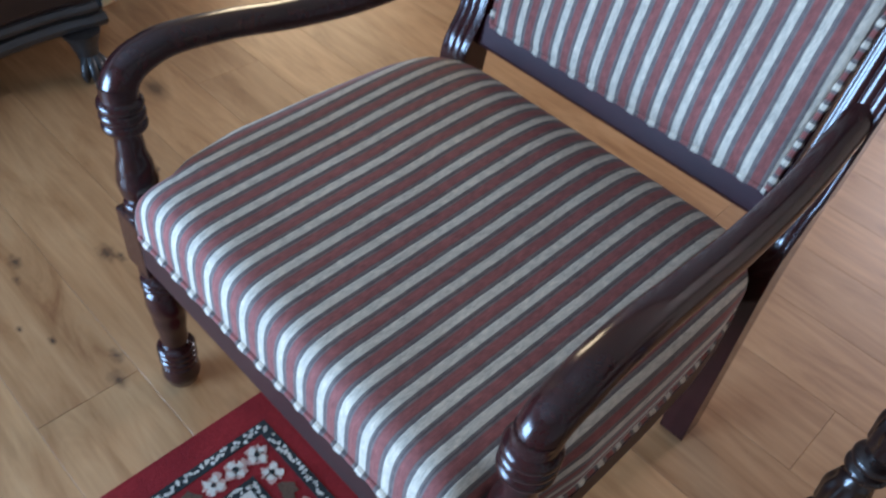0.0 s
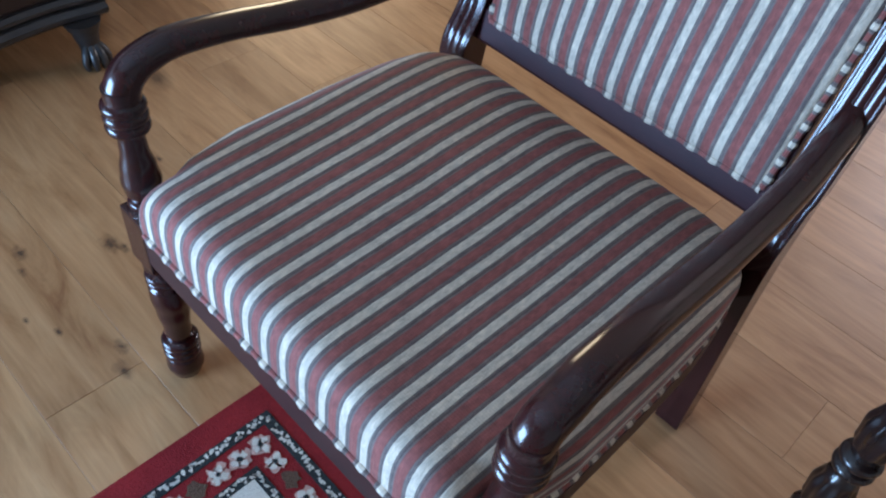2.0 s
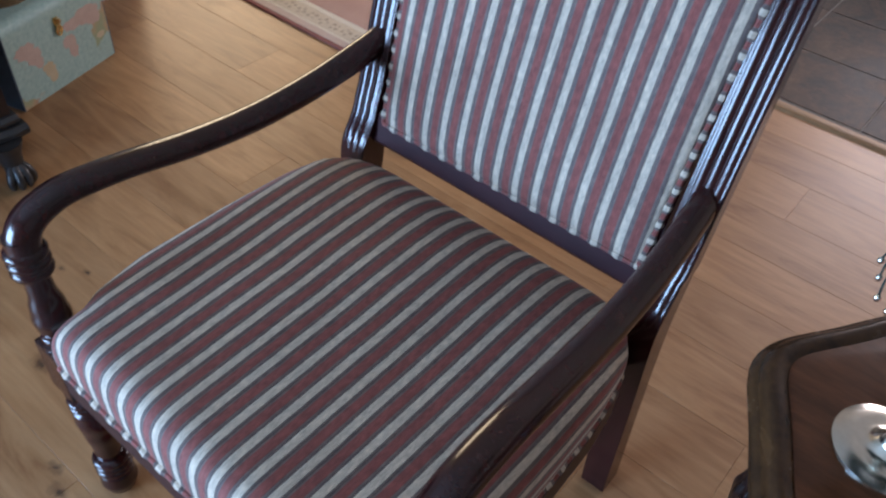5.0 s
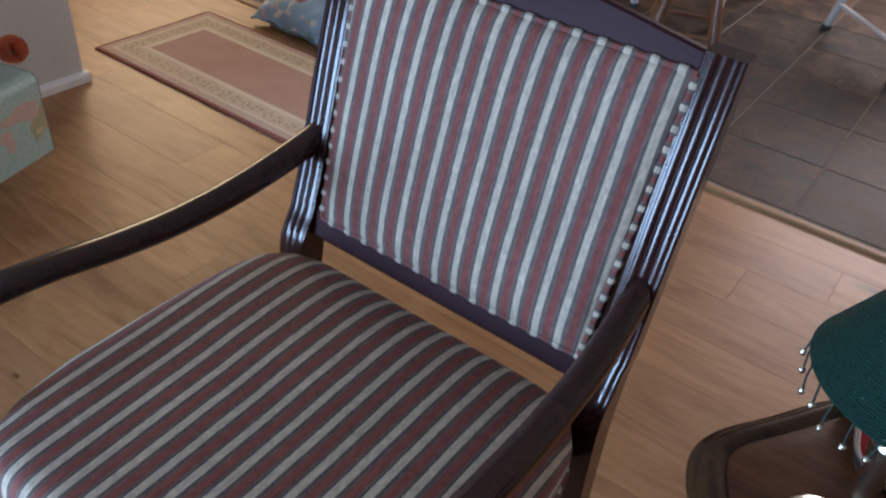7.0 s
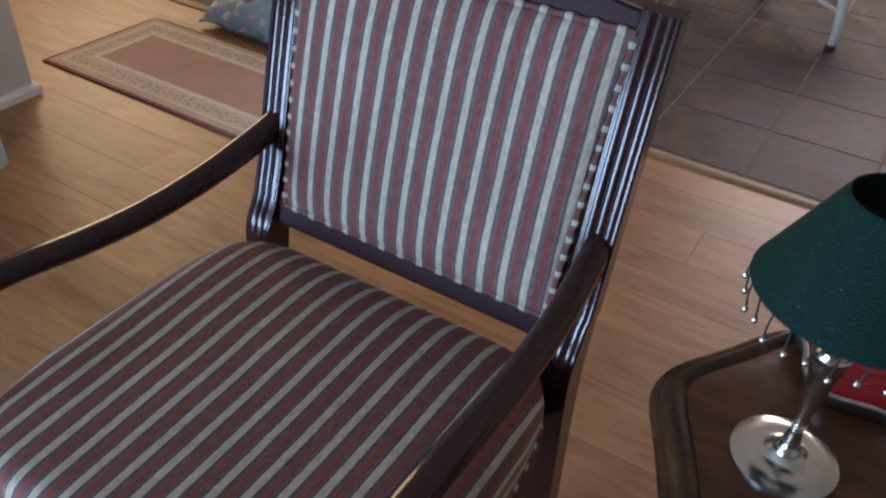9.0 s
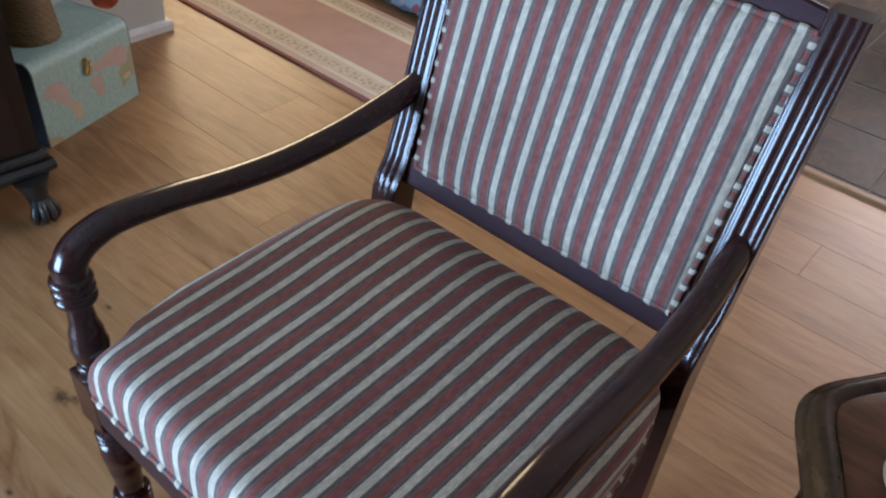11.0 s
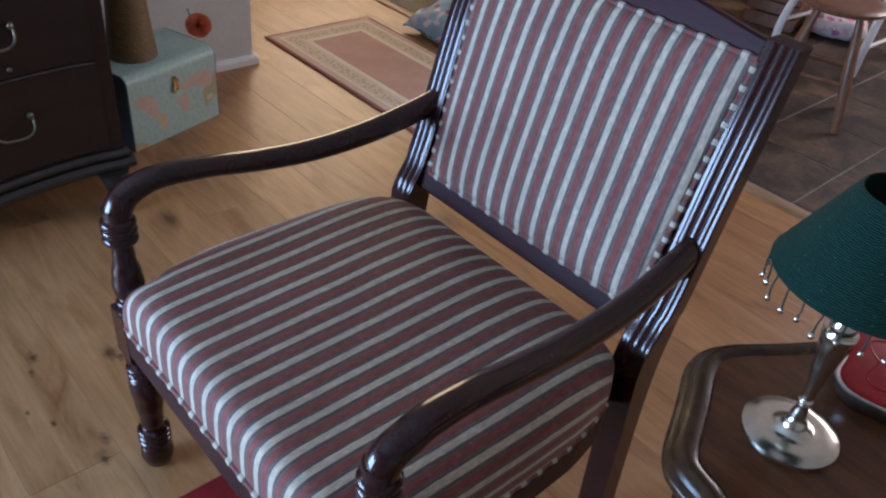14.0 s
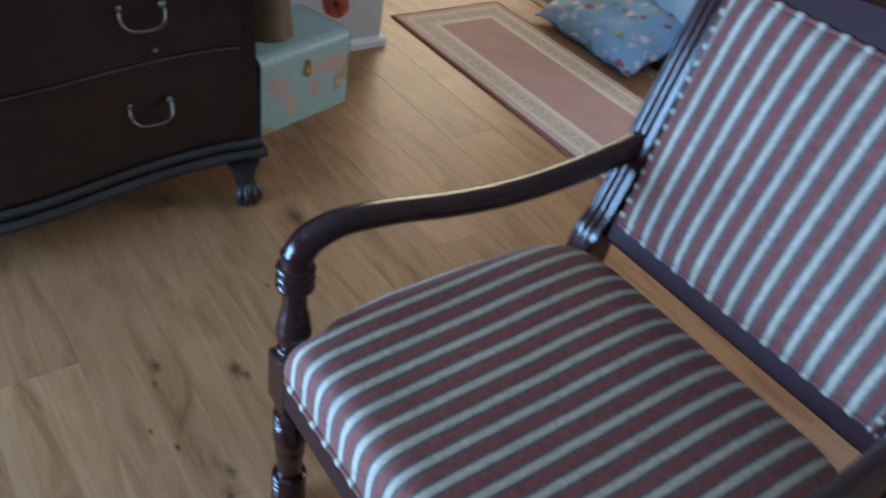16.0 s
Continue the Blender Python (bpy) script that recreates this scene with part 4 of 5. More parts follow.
# ---- lamp ----
LX, LY = 0.596, 0.323
lamp = thing("table_lamp", "small nickel candlestick lamp with a green corded shade", "lamp", m=pose(LX, LY, TABLE_Z))
part("foot", lathe([(0.0, 0.046), (0.003, 0.0485), (0.006, 0.0480), (0.0085, 0.042), (0.010, 0.036), (0.0105, 0.030), (0.0095, 0.024), (0.012, 0.018), (0.018, 0.013)], 0, 0, 48), SILVER, lamp, "round polished nickel foot")
part("stem", lathe(turned([(0.017, 0.0135), (0.028, 0.0085), (0.046, 0.0055), (0.050, 0.0075), (0.053, 0.0055), (0.060, 0.0060), (0.100, 0.0105), (0.130, 0.0150), (0.138, 0.0165), (0.141, 0.0155)], 4), 0, 0, 28), SILVER, lamp, "flaring nickel stem")
part("socket", lathe(turned([(0.139, 0.010), (0.146, 0.0125), (0.156, 0.0105), (0.170, 0.0085), (0.215, 0.0085)], 3), 0, 0, 20), SILVER, lamp)
ZS0, ZS1, RS0, RS1 = 0.200, 0.286, 0.082, 0.037
_sh = [(ZS0, RS0), (ZS0 + 0.001, RS0 + 0.001)] + [(ZS0 + (ZS1 - ZS0) * f, RS0 + (RS1 - RS0) * f + 0.0012) for f in np.linspace(0.05, 1, 14)] + [(ZS1 + 0.001, RS1), (ZS1, RS1 - 0.001)] + [(ZS0 + (ZS1 - ZS0) * f, RS0 + (RS1 - RS0) * f - 0.0015) for f in np.linspace(0.97, 0, 6)]
shade = part("shade", loft([[(r * math.cos(2 * math.pi * k / 56), r * math.sin(2 * math.pi * k / 56), z) for k in range(56)] for z, r in _sh + _sh[:1]], cap=False), SHADE_GREEN, lamp, "dark green corded lampshade")
_ring = bmesh.new()
tube([(0.0085 * math.cos(a), 0.0085 * math.sin(a), ZS0 + 0.008) for a in np.linspace(0, 6.2832, 20)], 0.001, 6, (0, 0, 1), _ring, False)
for k in range(3):
    a = k * 2.094
    tube([(0.0085 * math.cos(a), 0.0085 * math.sin(a), ZS0 + 0.008), (0.076 * math.cos(a), 0.076 * math.sin(a), ZS0 + 0.006)], 0.001, 6, (0, 0, 1), _ring)
part("shade_carrier", _ring, SILVER, lamp)
rnd = random.Random(11)
for k in range(28):
    a = 2 * math.pi * k / 28
    drop = 0.020 + rnd.uniform(-0.002, 0.003)
    wx, wy = rnd.uniform(-0.002, 0.002), rnd.uniform(-0.002, 0.002)
    p0 = Vector((RS0 * math.cos(a), RS0 * math.sin(a), ZS0 + 0.001))
    p1 = p0 + Vector((wx, wy, -drop))
    cord = part("fringe_cord", tube([p0, (p0 + p1) / 2 + Vector((wy, wx, 0)) * 0.5, p1], 0.0009, 5, (1, 0, 0)), CORD, shade)
    bd = bmesh.new()
    ball(p1 - Vector((0, 0, 0.0022)), 0.0027, bd, 8, 1.25)
    part("fringe_bead", bd, SILVER, cord)

# ---- red lobed tin ----
dish = thing("lobed_tin", "red lacquered lobed tin with a dull silver rim on the table", "tin", m=pose(0.655, 0.497, TABLE_Z, 0, 0, 20))


def dish_outline(r):
    return [(r * (1 + 0.10 * math.cos(5 * a)) * math.cos(a), r * (1 + 0.10 * math.cos(5 * a)) * math.sin(a)) for a in np.linspace(0, 2 * math.pi, 100, endpoint=False)]


part("body", slab(dish_outline(0.092), [(0.0, 0.010), (0.003, 0.006), (0.014, 0.003), (0.018, 0.0), (0.0215, 0.0), (0.0225, 0.002), (0.0205, 0.004)]), TIN, dish, "dull silver scalloped rim")
lid = part("lid", slab(dish_outline(0.092), [(0.012, 0.0045), (0.0200, 0.0045), (0.0212, 0.007), (0.0212, 0.016), (0.0218, 0.02)]), RED_LACQUER, dish, "red lacquered face")
for rr in (0.018, 0.036, 0.056):
    pts = [(rr * (1 + 0.18 * math.cos(5 * a)) * math.cos(a), rr * (1 + 0.18 * math.cos(5 * a)) * math.sin(a), 0.0218) for a in np.linspace(0, 2 * math.pi, 60)]
    part("raised_line", tube(pts, 0.0008, 6, (0, 0, 1), None, False), RED_LACQUER, lid)

# ---- chest of drawers ----
chest = thing("chest_of_drawers", "dark stained serpentine chest of drawers on claw feet", "chest of drawers")
CH0, CH1, CHC = -0.900, 0.345, -0.2775


def chest_front(y, out=0.0):
    q = (y - CHC) / 0.30
    return -1.222 + 0.085 * math.exp(-q * q) + 0.012 * math.exp(-((abs(y - CHC) - 0.62) / 0.06) ** 2) + out


def chest_block(z0, z1, out, y0=CH0, y1=CH1, depth=None, n=40, rounding=0.004):
    ys = np.linspace(y0, y1, n)
    bx = -1.70
    rings = []
    for z, o in ((z0, out - rounding), (z0 + rounding, out), (z1 - rounding, out), (z1, out - rounding)):
        front = [(chest_front(y, o), y, z) for y in ys]
        if depth:
            front += [(chest_front(y, o - depth), y, z) for y in ys[::-1]]
        else:
            front += [(bx, y1, z), (bx, y0, z)]
        rings.append(front)
    return loft(rings)


part("body", chest_block(0.150, 0.960, 0.0), DARK_CHEST, chest, smooth=False)
part("base_moulding", chest_block(0.108, 0.138, 0.030, CH0 - 0.02, CH1 + 0.02, None, 40, 0.010), BLACK_WOOD, chest, "worn black base moulding", False)
part("upper_moulding", chest_block(0.138, 0.162, 0.016, CH0 - 0.01, CH1 + 0.01, None, 40, 0.008), BLACK_WOOD, chest, "worn black moulding", False)
part("top", chest_block(0.960, 0.985, 0.022, CH0 - 0.02, CH1 + 0.02), DARK_CHEST, chest, smooth=False)


def bail_handle(y, z, parent):
    x = chest_front(y, 0.012)
    pts = spline([(x, y - 0.045, z + 0.018), (x + 0.012, y - 0.047, z + 0.012), (x + 0.018, y - 0.044, z - 0.010), (x + 0.020, y - 0.028, z - 0.024), (x + 0.020, y, z - 0.027), (x + 0.020, y + 0.028, z - 0.024), (x + 0.018, y + 0.044, z - 0.010), (x + 0.012, y + 0.047, z + 0.012), (x, y + 0.045, z + 0.018)], 40)
    h = part("handle", tube(pts, lambda f: (0.0026 + 0.0010 * math.sin(math.pi * f), 0.0026 + 0.0010 * math.sin(math.pi * f)), 10, (0, 0, 1)), BRASS, parent, "curved tarnished bail handle")
    for s in (-1, 1):
        bm = bmesh.new()
        ball((x, y + s * 0.045, z + 0.020), 0.0085, bm, 10)
        part("handle_boss", bm, BRASS, h)


for z0, z1 in ((0.170, 0.414), (0.419, 0.663), (0.668, 0.945)):
    dr = part("drawer", chest_block(z0, z1, 0.009, CH0 + 0.045, CH1 - 0.040, 0.03, 36, 0.004), DARK_CHEST, chest, "bowed dark drawer front", False)
    zh = 0.302 if z0 < 0.2 else (0.528 if z0 < 0.5 else 0.80)
    bail_handle(0.082, zh, dr)
    bail_handle(2 * CHC - 0.082, zh, dr)
    lip = loft([[(chest_front(y, o), y, z) for o, z in ((0.006, z1), (0.0115, z1 + 0.0005), (0.0115, z1 + 0.0045), (0.006, z1 + 0.005))] for y in np.linspace(CH0 + 0.045, CH1 - 0.040, 36)])
    part("cock_bead", lip, HIGHLIT_BEAD, dr, "pale bead along the drawer, its highlight painted in", False)
    kb = bmesh.new()
    ball((chest_front(0.106, 0.012), 0.106, z1 + 0.030 if z1 < 0.5 else z1 - 0.04), 0.006, kb, 10)
    part("key_boss", kb, BRASS, dr)
for y in (CH1 - 0.045, CH0 + 0.045):
    for x in (chest_front(y) + 0.025, -1.64):
        foot = part("claw_foot", loft([[(x + dx + w * math.cos(2 * math.pi * k / 14), y + w * 1.05 * math.sin(2 * math.pi * k / 14), z) for k in range(14)] for z, w, dx in ((0.036, 0.020, 0.012), (0.060, 0.024, 0.008), (0.085, 0.030, 0.0), (0.104, 0.040, -0.006), (0.112, 0.042, -0.006))]), BLACK_WOOD, chest, "carved black claw foot")
        for q in (-0.9, -0.3, 0.3, 0.9):
            c, s = math.cos(q), math.sin(q)
            pts = spline([(x + 0.008 + 0.010 * c, y + 0.012 * s, 0.060), (x + 0.012 + 0.026 * c, y + 0.026 * s, 0.046), (x + 0.012 + 0.036 * c, y + 0.034 * s, 0.026), (x + 0.012 + 0.034 * c, y + 0.032 * s, 0.010), (x + 0.012 + 0.030 * c, y + 0.028 * s, 0.003)], 12)
            part("claw", tube(pts, lambda f: (0.0105 * (1 - 0.75 * f ** 3), 0.0105 * (1 - 0.75 * f ** 3)), 10, (0, 0, 1)), BLACK_WOOD, foot)
        bm = bmesh.new()
        ball((x + 0.014, y, 0.021), 0.021, bm, 14)
        part("claw_ball", bm, BLACK_WOOD, foot)

# ---- map trunk, basket vase, rose ----
TL, TD, TH = 0.356, 0.250, 0.243
trunk = thing("map_trunk", "small trunk covered in printed world map paper", "trunk", m=Matrix.Translation((-1.4925, 0.632, 0)) @ pose(0, 0, 0, 0, 0, 16.5))
_o = [(-TD, 0.0), (0.0, 0.0), (0.0, TH - 0.03)] + [(-0.03 + 0.03 * math.sin(a), TH - 0.03 + 0.03 * math.cos(a)) for a in np.linspace(math.pi / 2, 0, 8)][1:] + [(-TD + 0.03, TH)] + [(-TD + 0.03 - 0.03 * math.sin(a), TH - 0.03 + 0.03 * math.cos(a)) for a in np.linspace(0, math.pi / 2, 8)][1:]
part("body", loft([[(x, y, z) for x, z in _o] for y in (-TL / 2 + 0.004, TL / 2 - 0.004)]), MAP, trunk, smooth=False)
for s in (-1, 1):
    part("end_panel", loft([[(x, s * (TL / 2 - 0.004), z) for x, z in _o], [(x, s * (TL / 2 - 0.001), z) for x, z in _o], [(-TD / 2 + (x + TD / 2) * 0.985, s * TL / 2, TH / 2 + (z - TH / 2) * 0.985) for x, z in _o]]), NAVY, trunk, "dark navy end", False)


def land(mat, spots, seed):
    """One printed land mass on the front of the trunk, of overlapping lobes."""
    bm = bmesh.new()
    rnd_ = random.Random(seed)
    for q, (y, z, ry, rz) in enumerate(spots):
        n = 18
        ring = [(y + ry * (1 + rnd_.uniform(-0.22, 0.22)) * math.cos(2 * math.pi * k / n), z + rz * (1 + rnd_.uniform(-0.22, 0.22)) * math.sin(2 * math.pi * k / n)) for k in range(n)]
        x = 0.0004 + 0.00012 * q
        loft([[(-0.001, a, b) for a, b in ring], [(x, a, b) for a, b in ring]], bm)
    return part("printed_land", bm, mat, trunk, smooth=False)


land(LAND_PINK, [(-0.120, 0.150, 0.034, 0.022), (-0.100, 0.128, 0.026, 0.024), (-0.085, 0.105, 0.014, 0.018)], 1)
land(LAND_OCHRE, [(-0.062, 0.072, 0.020, 0.020), (-0.055, 0.050, 0.013, 0.022)], 2)
land(LAND_PINK, [(0.028, 0.110, 0.024, 0.020), (0.036, 0.085, 0.015, 0.026)], 3)
land(LAND_PINK, [(0.060, 0.152, 0.040, 0.018), (0.105, 0.158, 0.044, 0.026), (0.130, 0.135, 0.030, 0.018)], 4)
land(LAND_OCHRE, [(0.140, 0.080, 0.016, 0.010)], 5)
cl = part("clasp", box((0.0, -0.008, 0.150), (0.004, 0.008, 0.196), 0.0015), GILT, trunk, "brass toggle clasp", False)
part("clasp_loop", tube([(0.006, 0.010 * math.cos(a), 0.160 + 0.014 * math.sin(a)) for a in np.linspace(0, 6.283, 18)], 0.0026, 8, (1, 0, 0), None, False), GILT, cl)
part("clasp_hook", tube(spline([(0.006, -0.006, 0.188), (0.011, 0, 0.194), (0.012, 0.006, 0.186), (0.008, 0.004, 0.176)], 12), 0.0026, 8, (1, 0, 0)), GILT, cl)

vase = thing("basket_vase", "tall woven cane basket vase standing on the trunk", "vase", m=pose(-1.600, 0.555, TH))
_rings = []
for k in range(80):
    z = 0.30 * k / 79
    r = 0.074 - 0.018 * math.sin(min(1, z / 0.26) * math.pi / 2) + (0.0010 if k % 2 else 0.0)
    _rings.append([(r * (1 + 0.012 * (1 if (j + k) % 2 else -1)) * math.cos(2 * math.pi * j / 40), r * (1 + 0.012 * (1 if (j + k) % 2 else -1)) * math.sin(2 * math.pi * j / 40), z) for j in range(40)])
part("body", loft(_rings), CANE, vase)
part("rim", tube([(0.058 * math.cos(a), 0.058 * math.sin(a), 0.302) for a in np.linspace(0, 6.2832, 40)], 0.006, 8, (0, 0, 1), None, False), CANE, vase)

rose = thing("silk_rose", "orange artificial rose lying on the trunk", "flower", m=pose(-1.672, 0.815, TH + 0.018, 0, 50, -25))
rnd = random.Random(3)
for lay, (count, rad, high, half) in enumerate(((3, 0.007, 0.034, 1.25), (4, 0.014, 0.032, 1.05), (5, 0.022, 0.027, 0.90), (6, 0.030, 0.019, 0.80))):
    for k in range(count):
        a0 = 2 * math.pi * k / count + lay * 0.6
        rows = []
        for i in range(7):
            f = i / 6
            rr = 0.003 + rad * f ** 0.6 + (0.003 + 0.002 * lay) * max(0.0, f - 0.7) / 0.3
            wide = half * (0.45 + 0.55 * math.sin(math.pi * (0.15 + 0.6 * f)))
            rows.append([((rr + 0.0012 * q * q) * math.cos(a0 + q * wide), (rr + 0.0012 * q * q) * math.sin(a0 + q * wide), high * f - 0.004 * q * q * f + rnd.uniform(-0.0008, 0.0008)) for q in (-1, -0.66, -0.33, 0, 0.33, 0.66, 1)])
        bm = loft(rows, None, False, False)
        bmesh.ops.solidify(bm, geom=list(bm.faces), thickness=0.0007)
        part("petal", bm, ROSE, rose)
part("stem", tube(spline([(0, 0, 0.002), (-0.01, 0.0, -0.012), (-0.035, -0.02, -0.02), (-0.07, -0.03, -0.022)], 14), 0.002, 6), LEAF, rose)

# ---- floor cushions by the rug ----
def cushion(name, label, place, turn, lx, ly, hz, mat, seed, tilt=(0, 0)):
    rnd = random.Random(seed)
    ob = thing(name, label, "cushion", m=Matrix.Translation(place) @ pose(0, 0, 0, tilt[0], tilt[1], turn))
    N = 28
    top, bot = [], []
    for i in range(N + 1):
        rt, rb = [], []
        for j in range(N + 1):
            u, v = -1 + 2 * i / N, -1 + 2 * j / N
            puff = max(0.0, (1 - abs(u) ** 3.0)) ** 0.5 * max(0.0, (1 - abs(v) ** 3.0)) ** 0.5
            pinch = 1 - 0.07 * (1 - abs(u) ** 2) * (abs(v) > 0) * abs(v) ** 2 - 0.0
            pinch2 = 1 - 0.07 * (1 - abs(v) ** 2) * abs(u) ** 2
            w = 0.02 * hz * (noise.noise(Vector((u * 3 + seed, v * 3, 0))) * 6)
            x, y = lx / 2 * u * pinch2, ly / 2 * v * pinch
            ruff = 0.06 * hz * (1 - puff) * math.sin(9 * (u + v) + seed) + 0.05 * hz * (1 - puff) * math.sin(17 * (u - v))
            rt.append((x, y, hz * 0.5 + ruff + hz * 0.5 * puff + w * puff))
            rb.append((x, y, hz * 0.5 + ruff - hz * 0.5 * puff))
        top.append(rt)
        bot.append(rb)
    bm = loft(top, None, False, False)
    loft(bot, bm, False, False)
    bmesh.ops.remove_doubles(bm, verts=bm.verts, dist=0.0005)
    body = part("cover", bm, mat, ob)
    edge = [top[0][j] for j in range(N)] + [top[i][N] for i in range(N)] + [top[N][N - j] for j in range(N)] + [top[N - i][0] for i in range(N + 1)]
    part("piping", tube(edge, 0.005, 6, (0, 0, 1), None, False), mat, ob)
    return ob


cushion("floor_cushion", "blue floral cotton cushion lying on the floor", (-1.575, 2.09, 0.020), -2, 0.56, 0.44, 0.16, FLORAL, 4, (17, 0))
cushion("floor_cushion", "plain pale blue cushion leaning on the floral one", (-1.36, 2.345, 0.055), -6, 0.60, 0.50, 0.30, PALE_CLOTH, 9, (-6, 0))

# ---- kitchen side: stool and white chair ----
stool = thing("wooden_stool", "orange pine stool with splayed turned legs on the tiles", "stool", m=pose(-0.425, 2.776, 0, 0, 0, -17.4))
part("seat", lathe([(0.425, 0.10), (0.427, 0.150), (0.434, 0.163), (0.446, 0.165), (0.453, 0.158), (0.455, 0.12)], 0, 0, 40), STOOL_WOOD, stool)
for k in range(4):
    a = math.pi / 4 + k * math.pi / 2 - 0.9
    c, s = math.cos(a), math.sin(a)
    part("leg", tube([(c * (0.20 - 0.10 * f), s * (0.20 - 0.10 * f), 0.43 * f) for f in np.linspace(0, 1, 14)], lambda f: (0.0125 + 0.009 * math.sin(math.pi * min(1, f * 1.15)), 0.0125 + 0.009 * math.sin(math.pi * min(1, f * 1.15))), 14, (0, 1, 0)), STOOL_WOOD, stool)
for k in range(4):
    a, b = math.pi / 4 + k * math.pi / 2 - 0.9, math.pi / 4 + (k + 1) * math.pi / 2 - 0.9
    r = 0.164
    z = 0.15 + 0.03 * (k % 2)
    part("stretcher", tube([(r * math.cos(a), r * math.sin(a), z), (r * math.cos(b), r * math.sin(b), z)], 0.009, 10, (0, 0, 1)), STOOL_WOOD, stool)
wchair = thing("metal_chair", "white enamelled tubular metal chair on the tiles", "chair", m=pose(0.231, 3.662, 0, 0, 0, 40))
for sx in (-1, 1):
    fl = part("front_leg", tube(spline([(sx * 0.19, -0.33, 0.012), (sx * 0.194, -0.342, 0.06), (sx * 0.197, -0.336, 0.13), (sx * 0.192, -0.295, 0.23), (sx * 0.178, -0.22, 0.37), (sx * 0.16, -0.17, 0.44)], 30), 0.018, 12), WHITE_METAL, wchair)
    part("rubber_foot", lathe([(0.0, 0.017), (0.002, 0.0215), (0.022, 0.0215), (0.024, 0.017)], sx * 0.19, -0.33, 14), RUBBER, fl)
    rl = part("rear_leg", tube(spline([(sx * 0.19, 0.26, 0.012), (sx * 0.18, 0.22, 0.2), (sx * 0.17, 0.19, 0.44), (sx * 0.17, 0.22, 0.70), (sx * 0.12, 0.25, 0.88), (0, 0.26, 0.91)], 30), 0.018, 12), WHITE_METAL, wchair)
    part("rubber_foot", lathe([(0.0, 0.017), (0.002, 0.0215), (0.022, 0.0215), (0.024, 0.017)], sx * 0.19, 0.26, 14), RUBBER, rl)
    part("runner", tube([(sx * 0.194, -0.325, 0.15), (sx * 0.185, 0.23, 0.13)], 0.010, 10, (0, 0, 1)), WHITE_METAL, wchair)
part("seat", box((-0.21, -0.20, 0.435), (0.21, 0.20, 0.470), 0.014), WHITE_METAL, wchair)
wchair["group"] = "kitchen chairs"
copy_thing(wchair, pose(-0.655, 3.62, 0, 0, 0, 0))
bin_ = thing("plastic_bin", "teal plastic bin standing on the tiles", "bin", m=pose(-1.30, 3.98, 0))
part("body", lathe([(0.0, 0.12), (0.01, 0.13), (0.26, 0.155), (0.27, 0.162), (0.275, 0.158), (0.26, 0.148), (0.02, 0.12)], 0, 0, 36), TEAL, bin_)
crate = thing("wooden_crate", "small brown wooden crate on the tiles", "crate", m=pose(-1.06, 3.66, 0, 0, 0, 12))
for z in (0.012, 0.075, 0.138):
    for a, b in (((-0.13, -0.10), (0.13, -0.088)), ((-0.13, 0.088), (0.13, 0.10)), ((-0.13, -0.088), (-0.118, 0.088)), ((0.118, -0.088), (0.13, 0.088))):
        part("slat", box((a[0], a[1], z), (b[0], b[1], z + 0.052), 0.002), STOOL_WOOD, crate, smooth=False)
part("bottom", box((-0.117, -0.087, 0.0), (0.117, 0.087, 0.011)), STOOL_WOOD, crate, smooth=False)
cushion("floor_cushion", "small pink floral cushion on the tiles", (-0.80, 3.80, 0.0), 25, 0.30, 0.26, 0.12, PINK_FLORAL, 6)
orn = thing("wire_ornament", "small black wire scroll hanging on the white wall", "ornament", m=pose(-1.864, 0.765, 0.345))
part("scroll", tube(spline([(0, -0.02, 0.05), (0.003, 0.0, 0.035), (0.003, 0.016, 0.012), (0.003, 0.004, -0.008), (0.003, -0.012, 0.002), (0.003, -0.004, 0.016), (0.003, 0.022, 0.006)], 40), 0.0022, 8, (1, 0, 0)), BLACK_WOOD, orn)
part("nail", tube([(-0.004, -0.02, 0.052), (0.006, -0.02, 0.052)], 0.002, 8, (0, 0, 1)), BLACK_WOOD, orn)


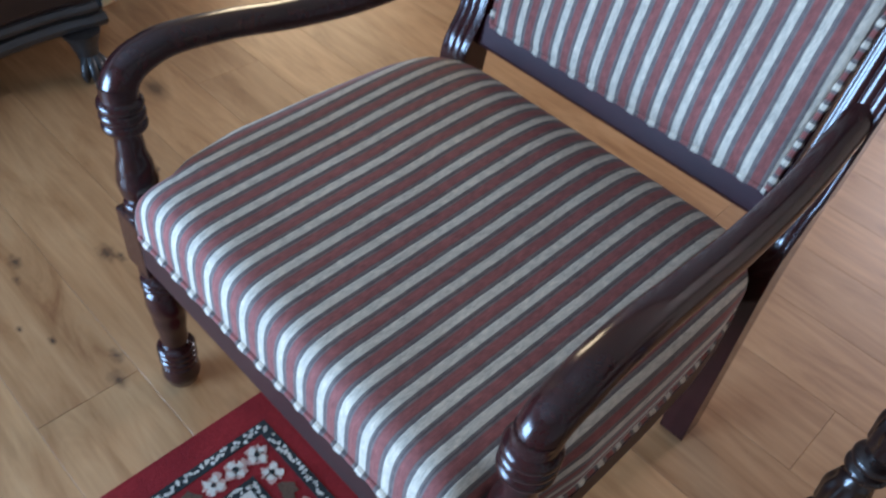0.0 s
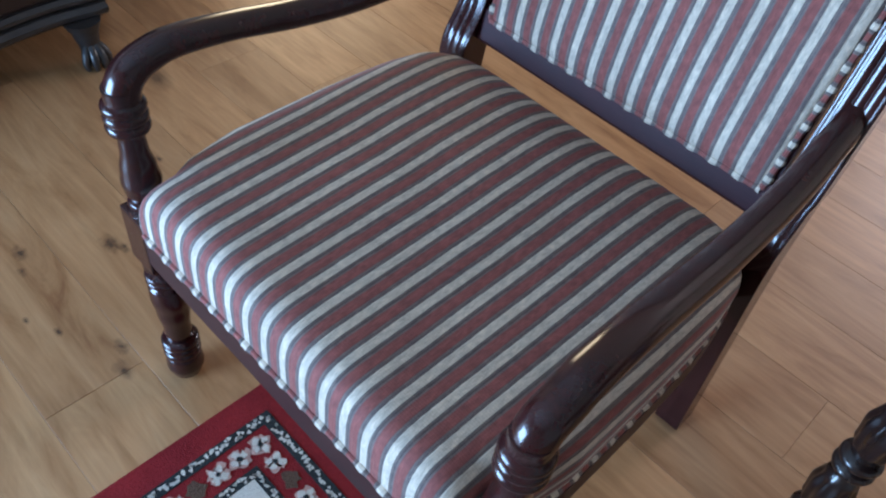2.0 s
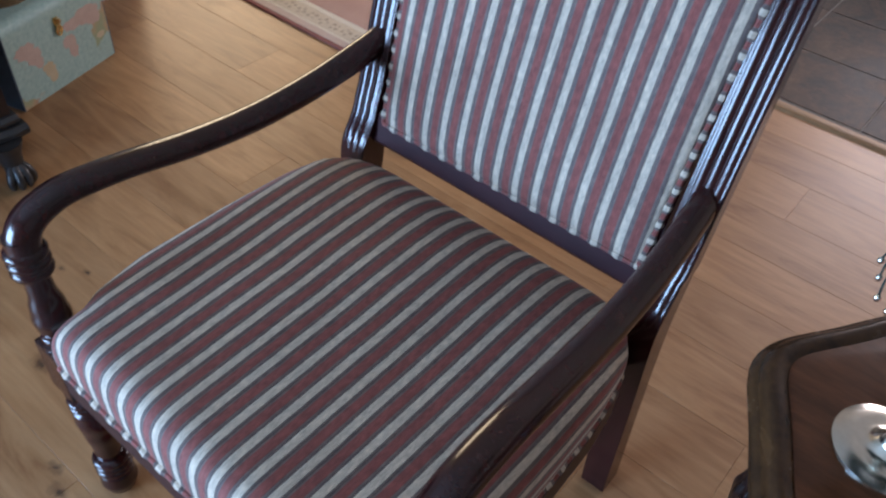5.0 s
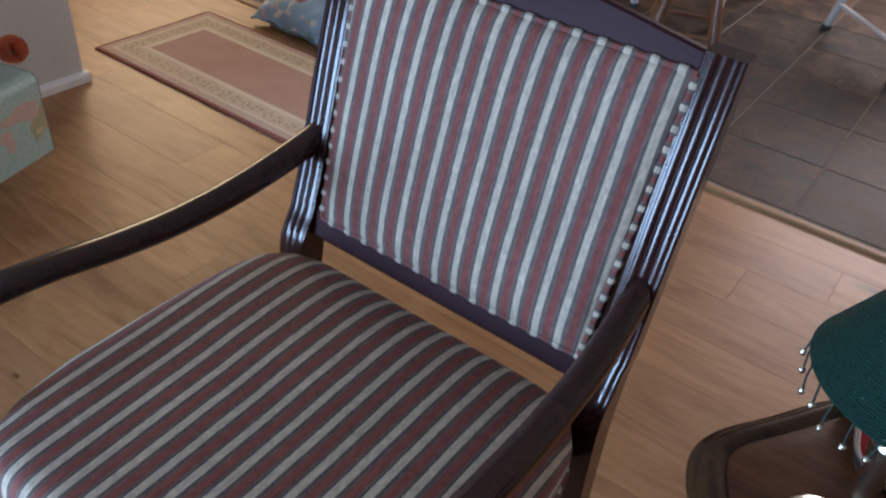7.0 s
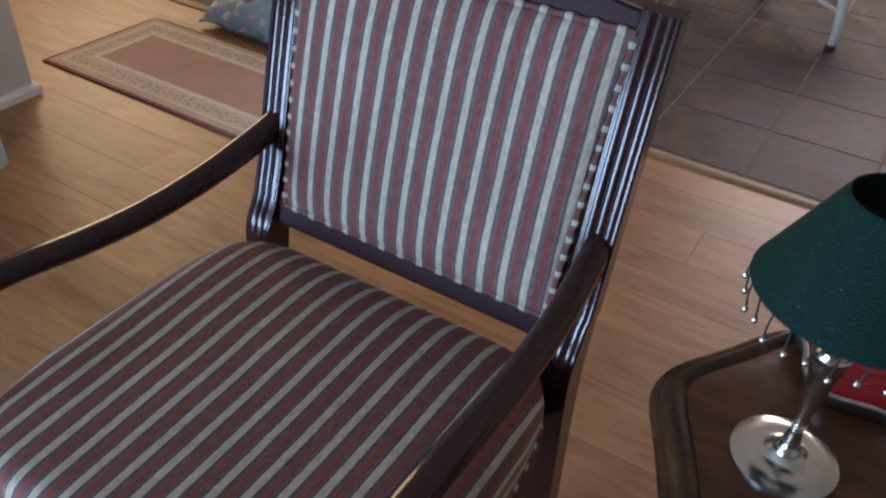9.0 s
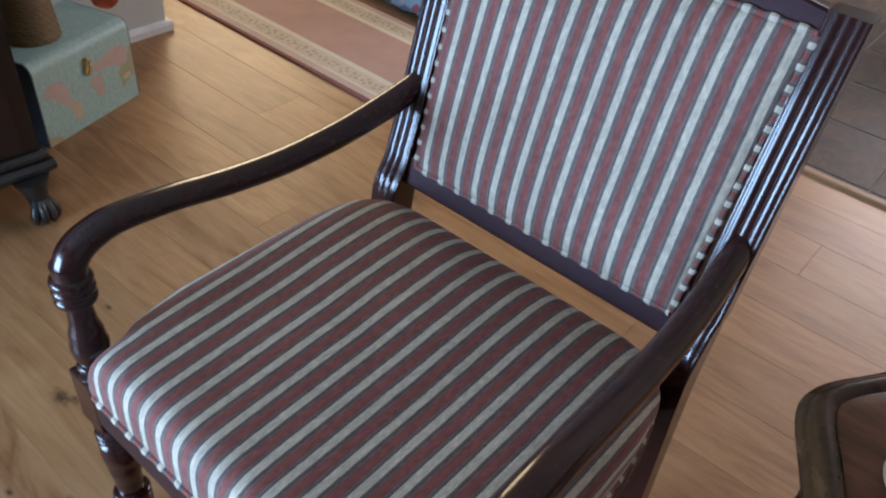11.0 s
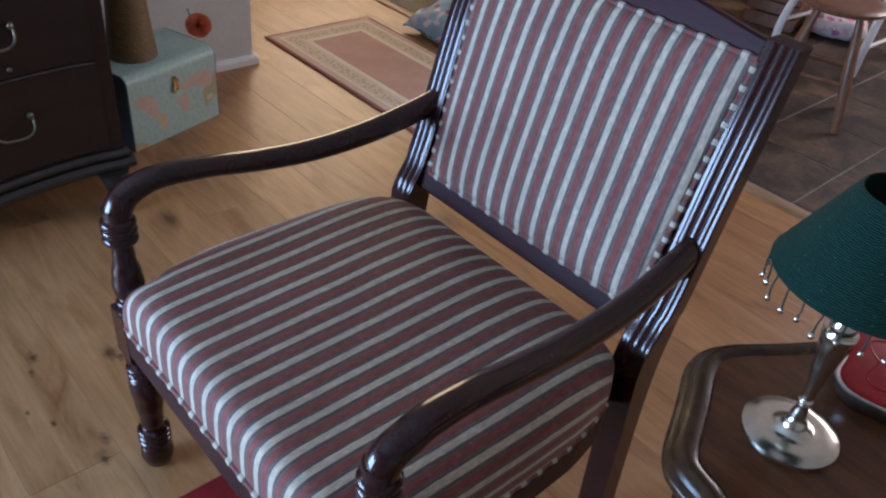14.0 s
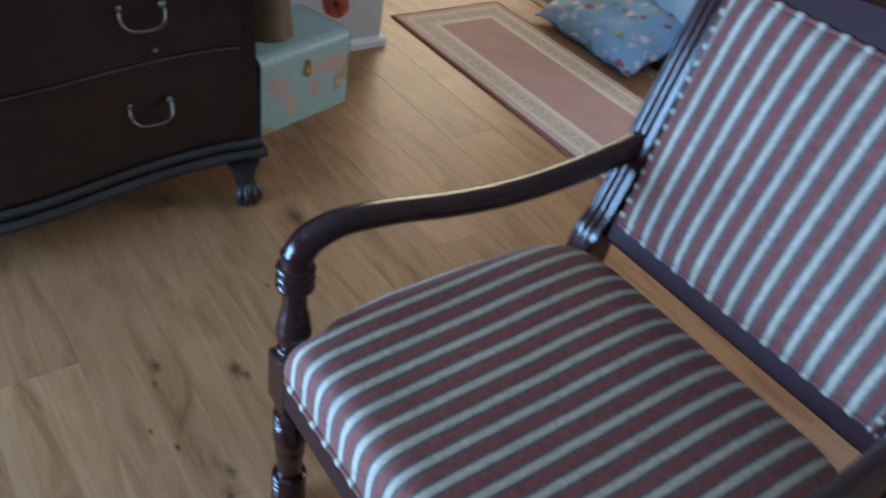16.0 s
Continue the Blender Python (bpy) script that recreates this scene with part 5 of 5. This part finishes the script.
# ---- floor boards and tiles ----
def bevelled_plate(name, lx, ly, top, bev, mat):
    me = bpy.data.meshes.new(name)
    x, y = lx / 2, ly / 2
    v = [(-x, -y, -0.012), (x, -y, -0.012), (x, y, -0.012), (-x, y, -0.012), (-x, -y, top - bev), (x, -y, top - bev), (x, y, top - bev), (-x, y, top - bev),
         (-x + bev, -y + bev, top), (x - bev, -y + bev, top), (x - bev, y - bev, top), (-x + bev, y - bev, top)]
    f = [(0, 1, 5, 4), (1, 2, 6, 5), (2, 3, 7, 6), (3, 0, 4, 7), (4, 5, 9, 8), (5, 6, 10, 9), (6, 7, 11, 10), (7, 4, 8, 11), (8, 9, 10, 11)]
    me.from_pydata(v, [], f)
    me.materials.append(mat)
    return me


BOARD_W, BOARD_L, BOARD_Y = 0.173, 1.28, 0.6450
rnd = random.Random(21)
_plates = {}


def plank(x0, x1, y0, y1):
    key = (round(x1 - x0, 3), round(y1 - y0, 3))
    if key not in _plates:
        _plates[key] = bevelled_plate("plank", key[0] - 0.0004, key[1] - 0.0004, 0.0, 0.0005, FLOOR_WOOD)
    ob = new("plank", _plates[key])
    ob.location = ((x0 + x1) / 2, (y0 + y1) / 2, 0)
    ob.parent = floor


row = math.floor((Y0 - BOARD_Y) / BOARD_W)
offsets = [0.0, 0.43, 0.86, 0.21, 0.64, 1.07]
while True:
    ya, yb = BOARD_Y + row * BOARD_W, BOARD_Y + (row + 1) * BOARD_W
    if ya >= STRIP_Y:
        break
    xs = 0.480 - 4 * BOARD_L + offsets[row % 6]
    while xs < X1:
        a, b = max(xs, X0), min(xs + BOARD_L, X1)
        lo, hi = max(ya, Y0), min(yb, STRIP_Y)
        if b - a > 0.02 and hi - lo > 0.01:
            plank(a, b, lo, hi)
        xs += BOARD_L
    row += 1

TILE = 0.350
_tile = bevelled_plate("tile", TILE - 0.0050, TILE - 0.0050, 0.0, 0.0015, SLATE)
for i in range(-11, 8):
    for j in range(9):
        x, y = 0.278 + i * TILE + TILE / 2, 2.055 + j * TILE + TILE / 2
        if x + TILE / 2 > X1 or x - TILE / 2 < X0 or y + TILE / 2 > Y1:
            continue
        ob = new("tile", _tile)
        ob.location = (x, y, 0)
        ob.rotation_euler = (0, 0, (i * 3 + j * 7) % 4 * math.pi / 2)
        ob.parent = tile_floor
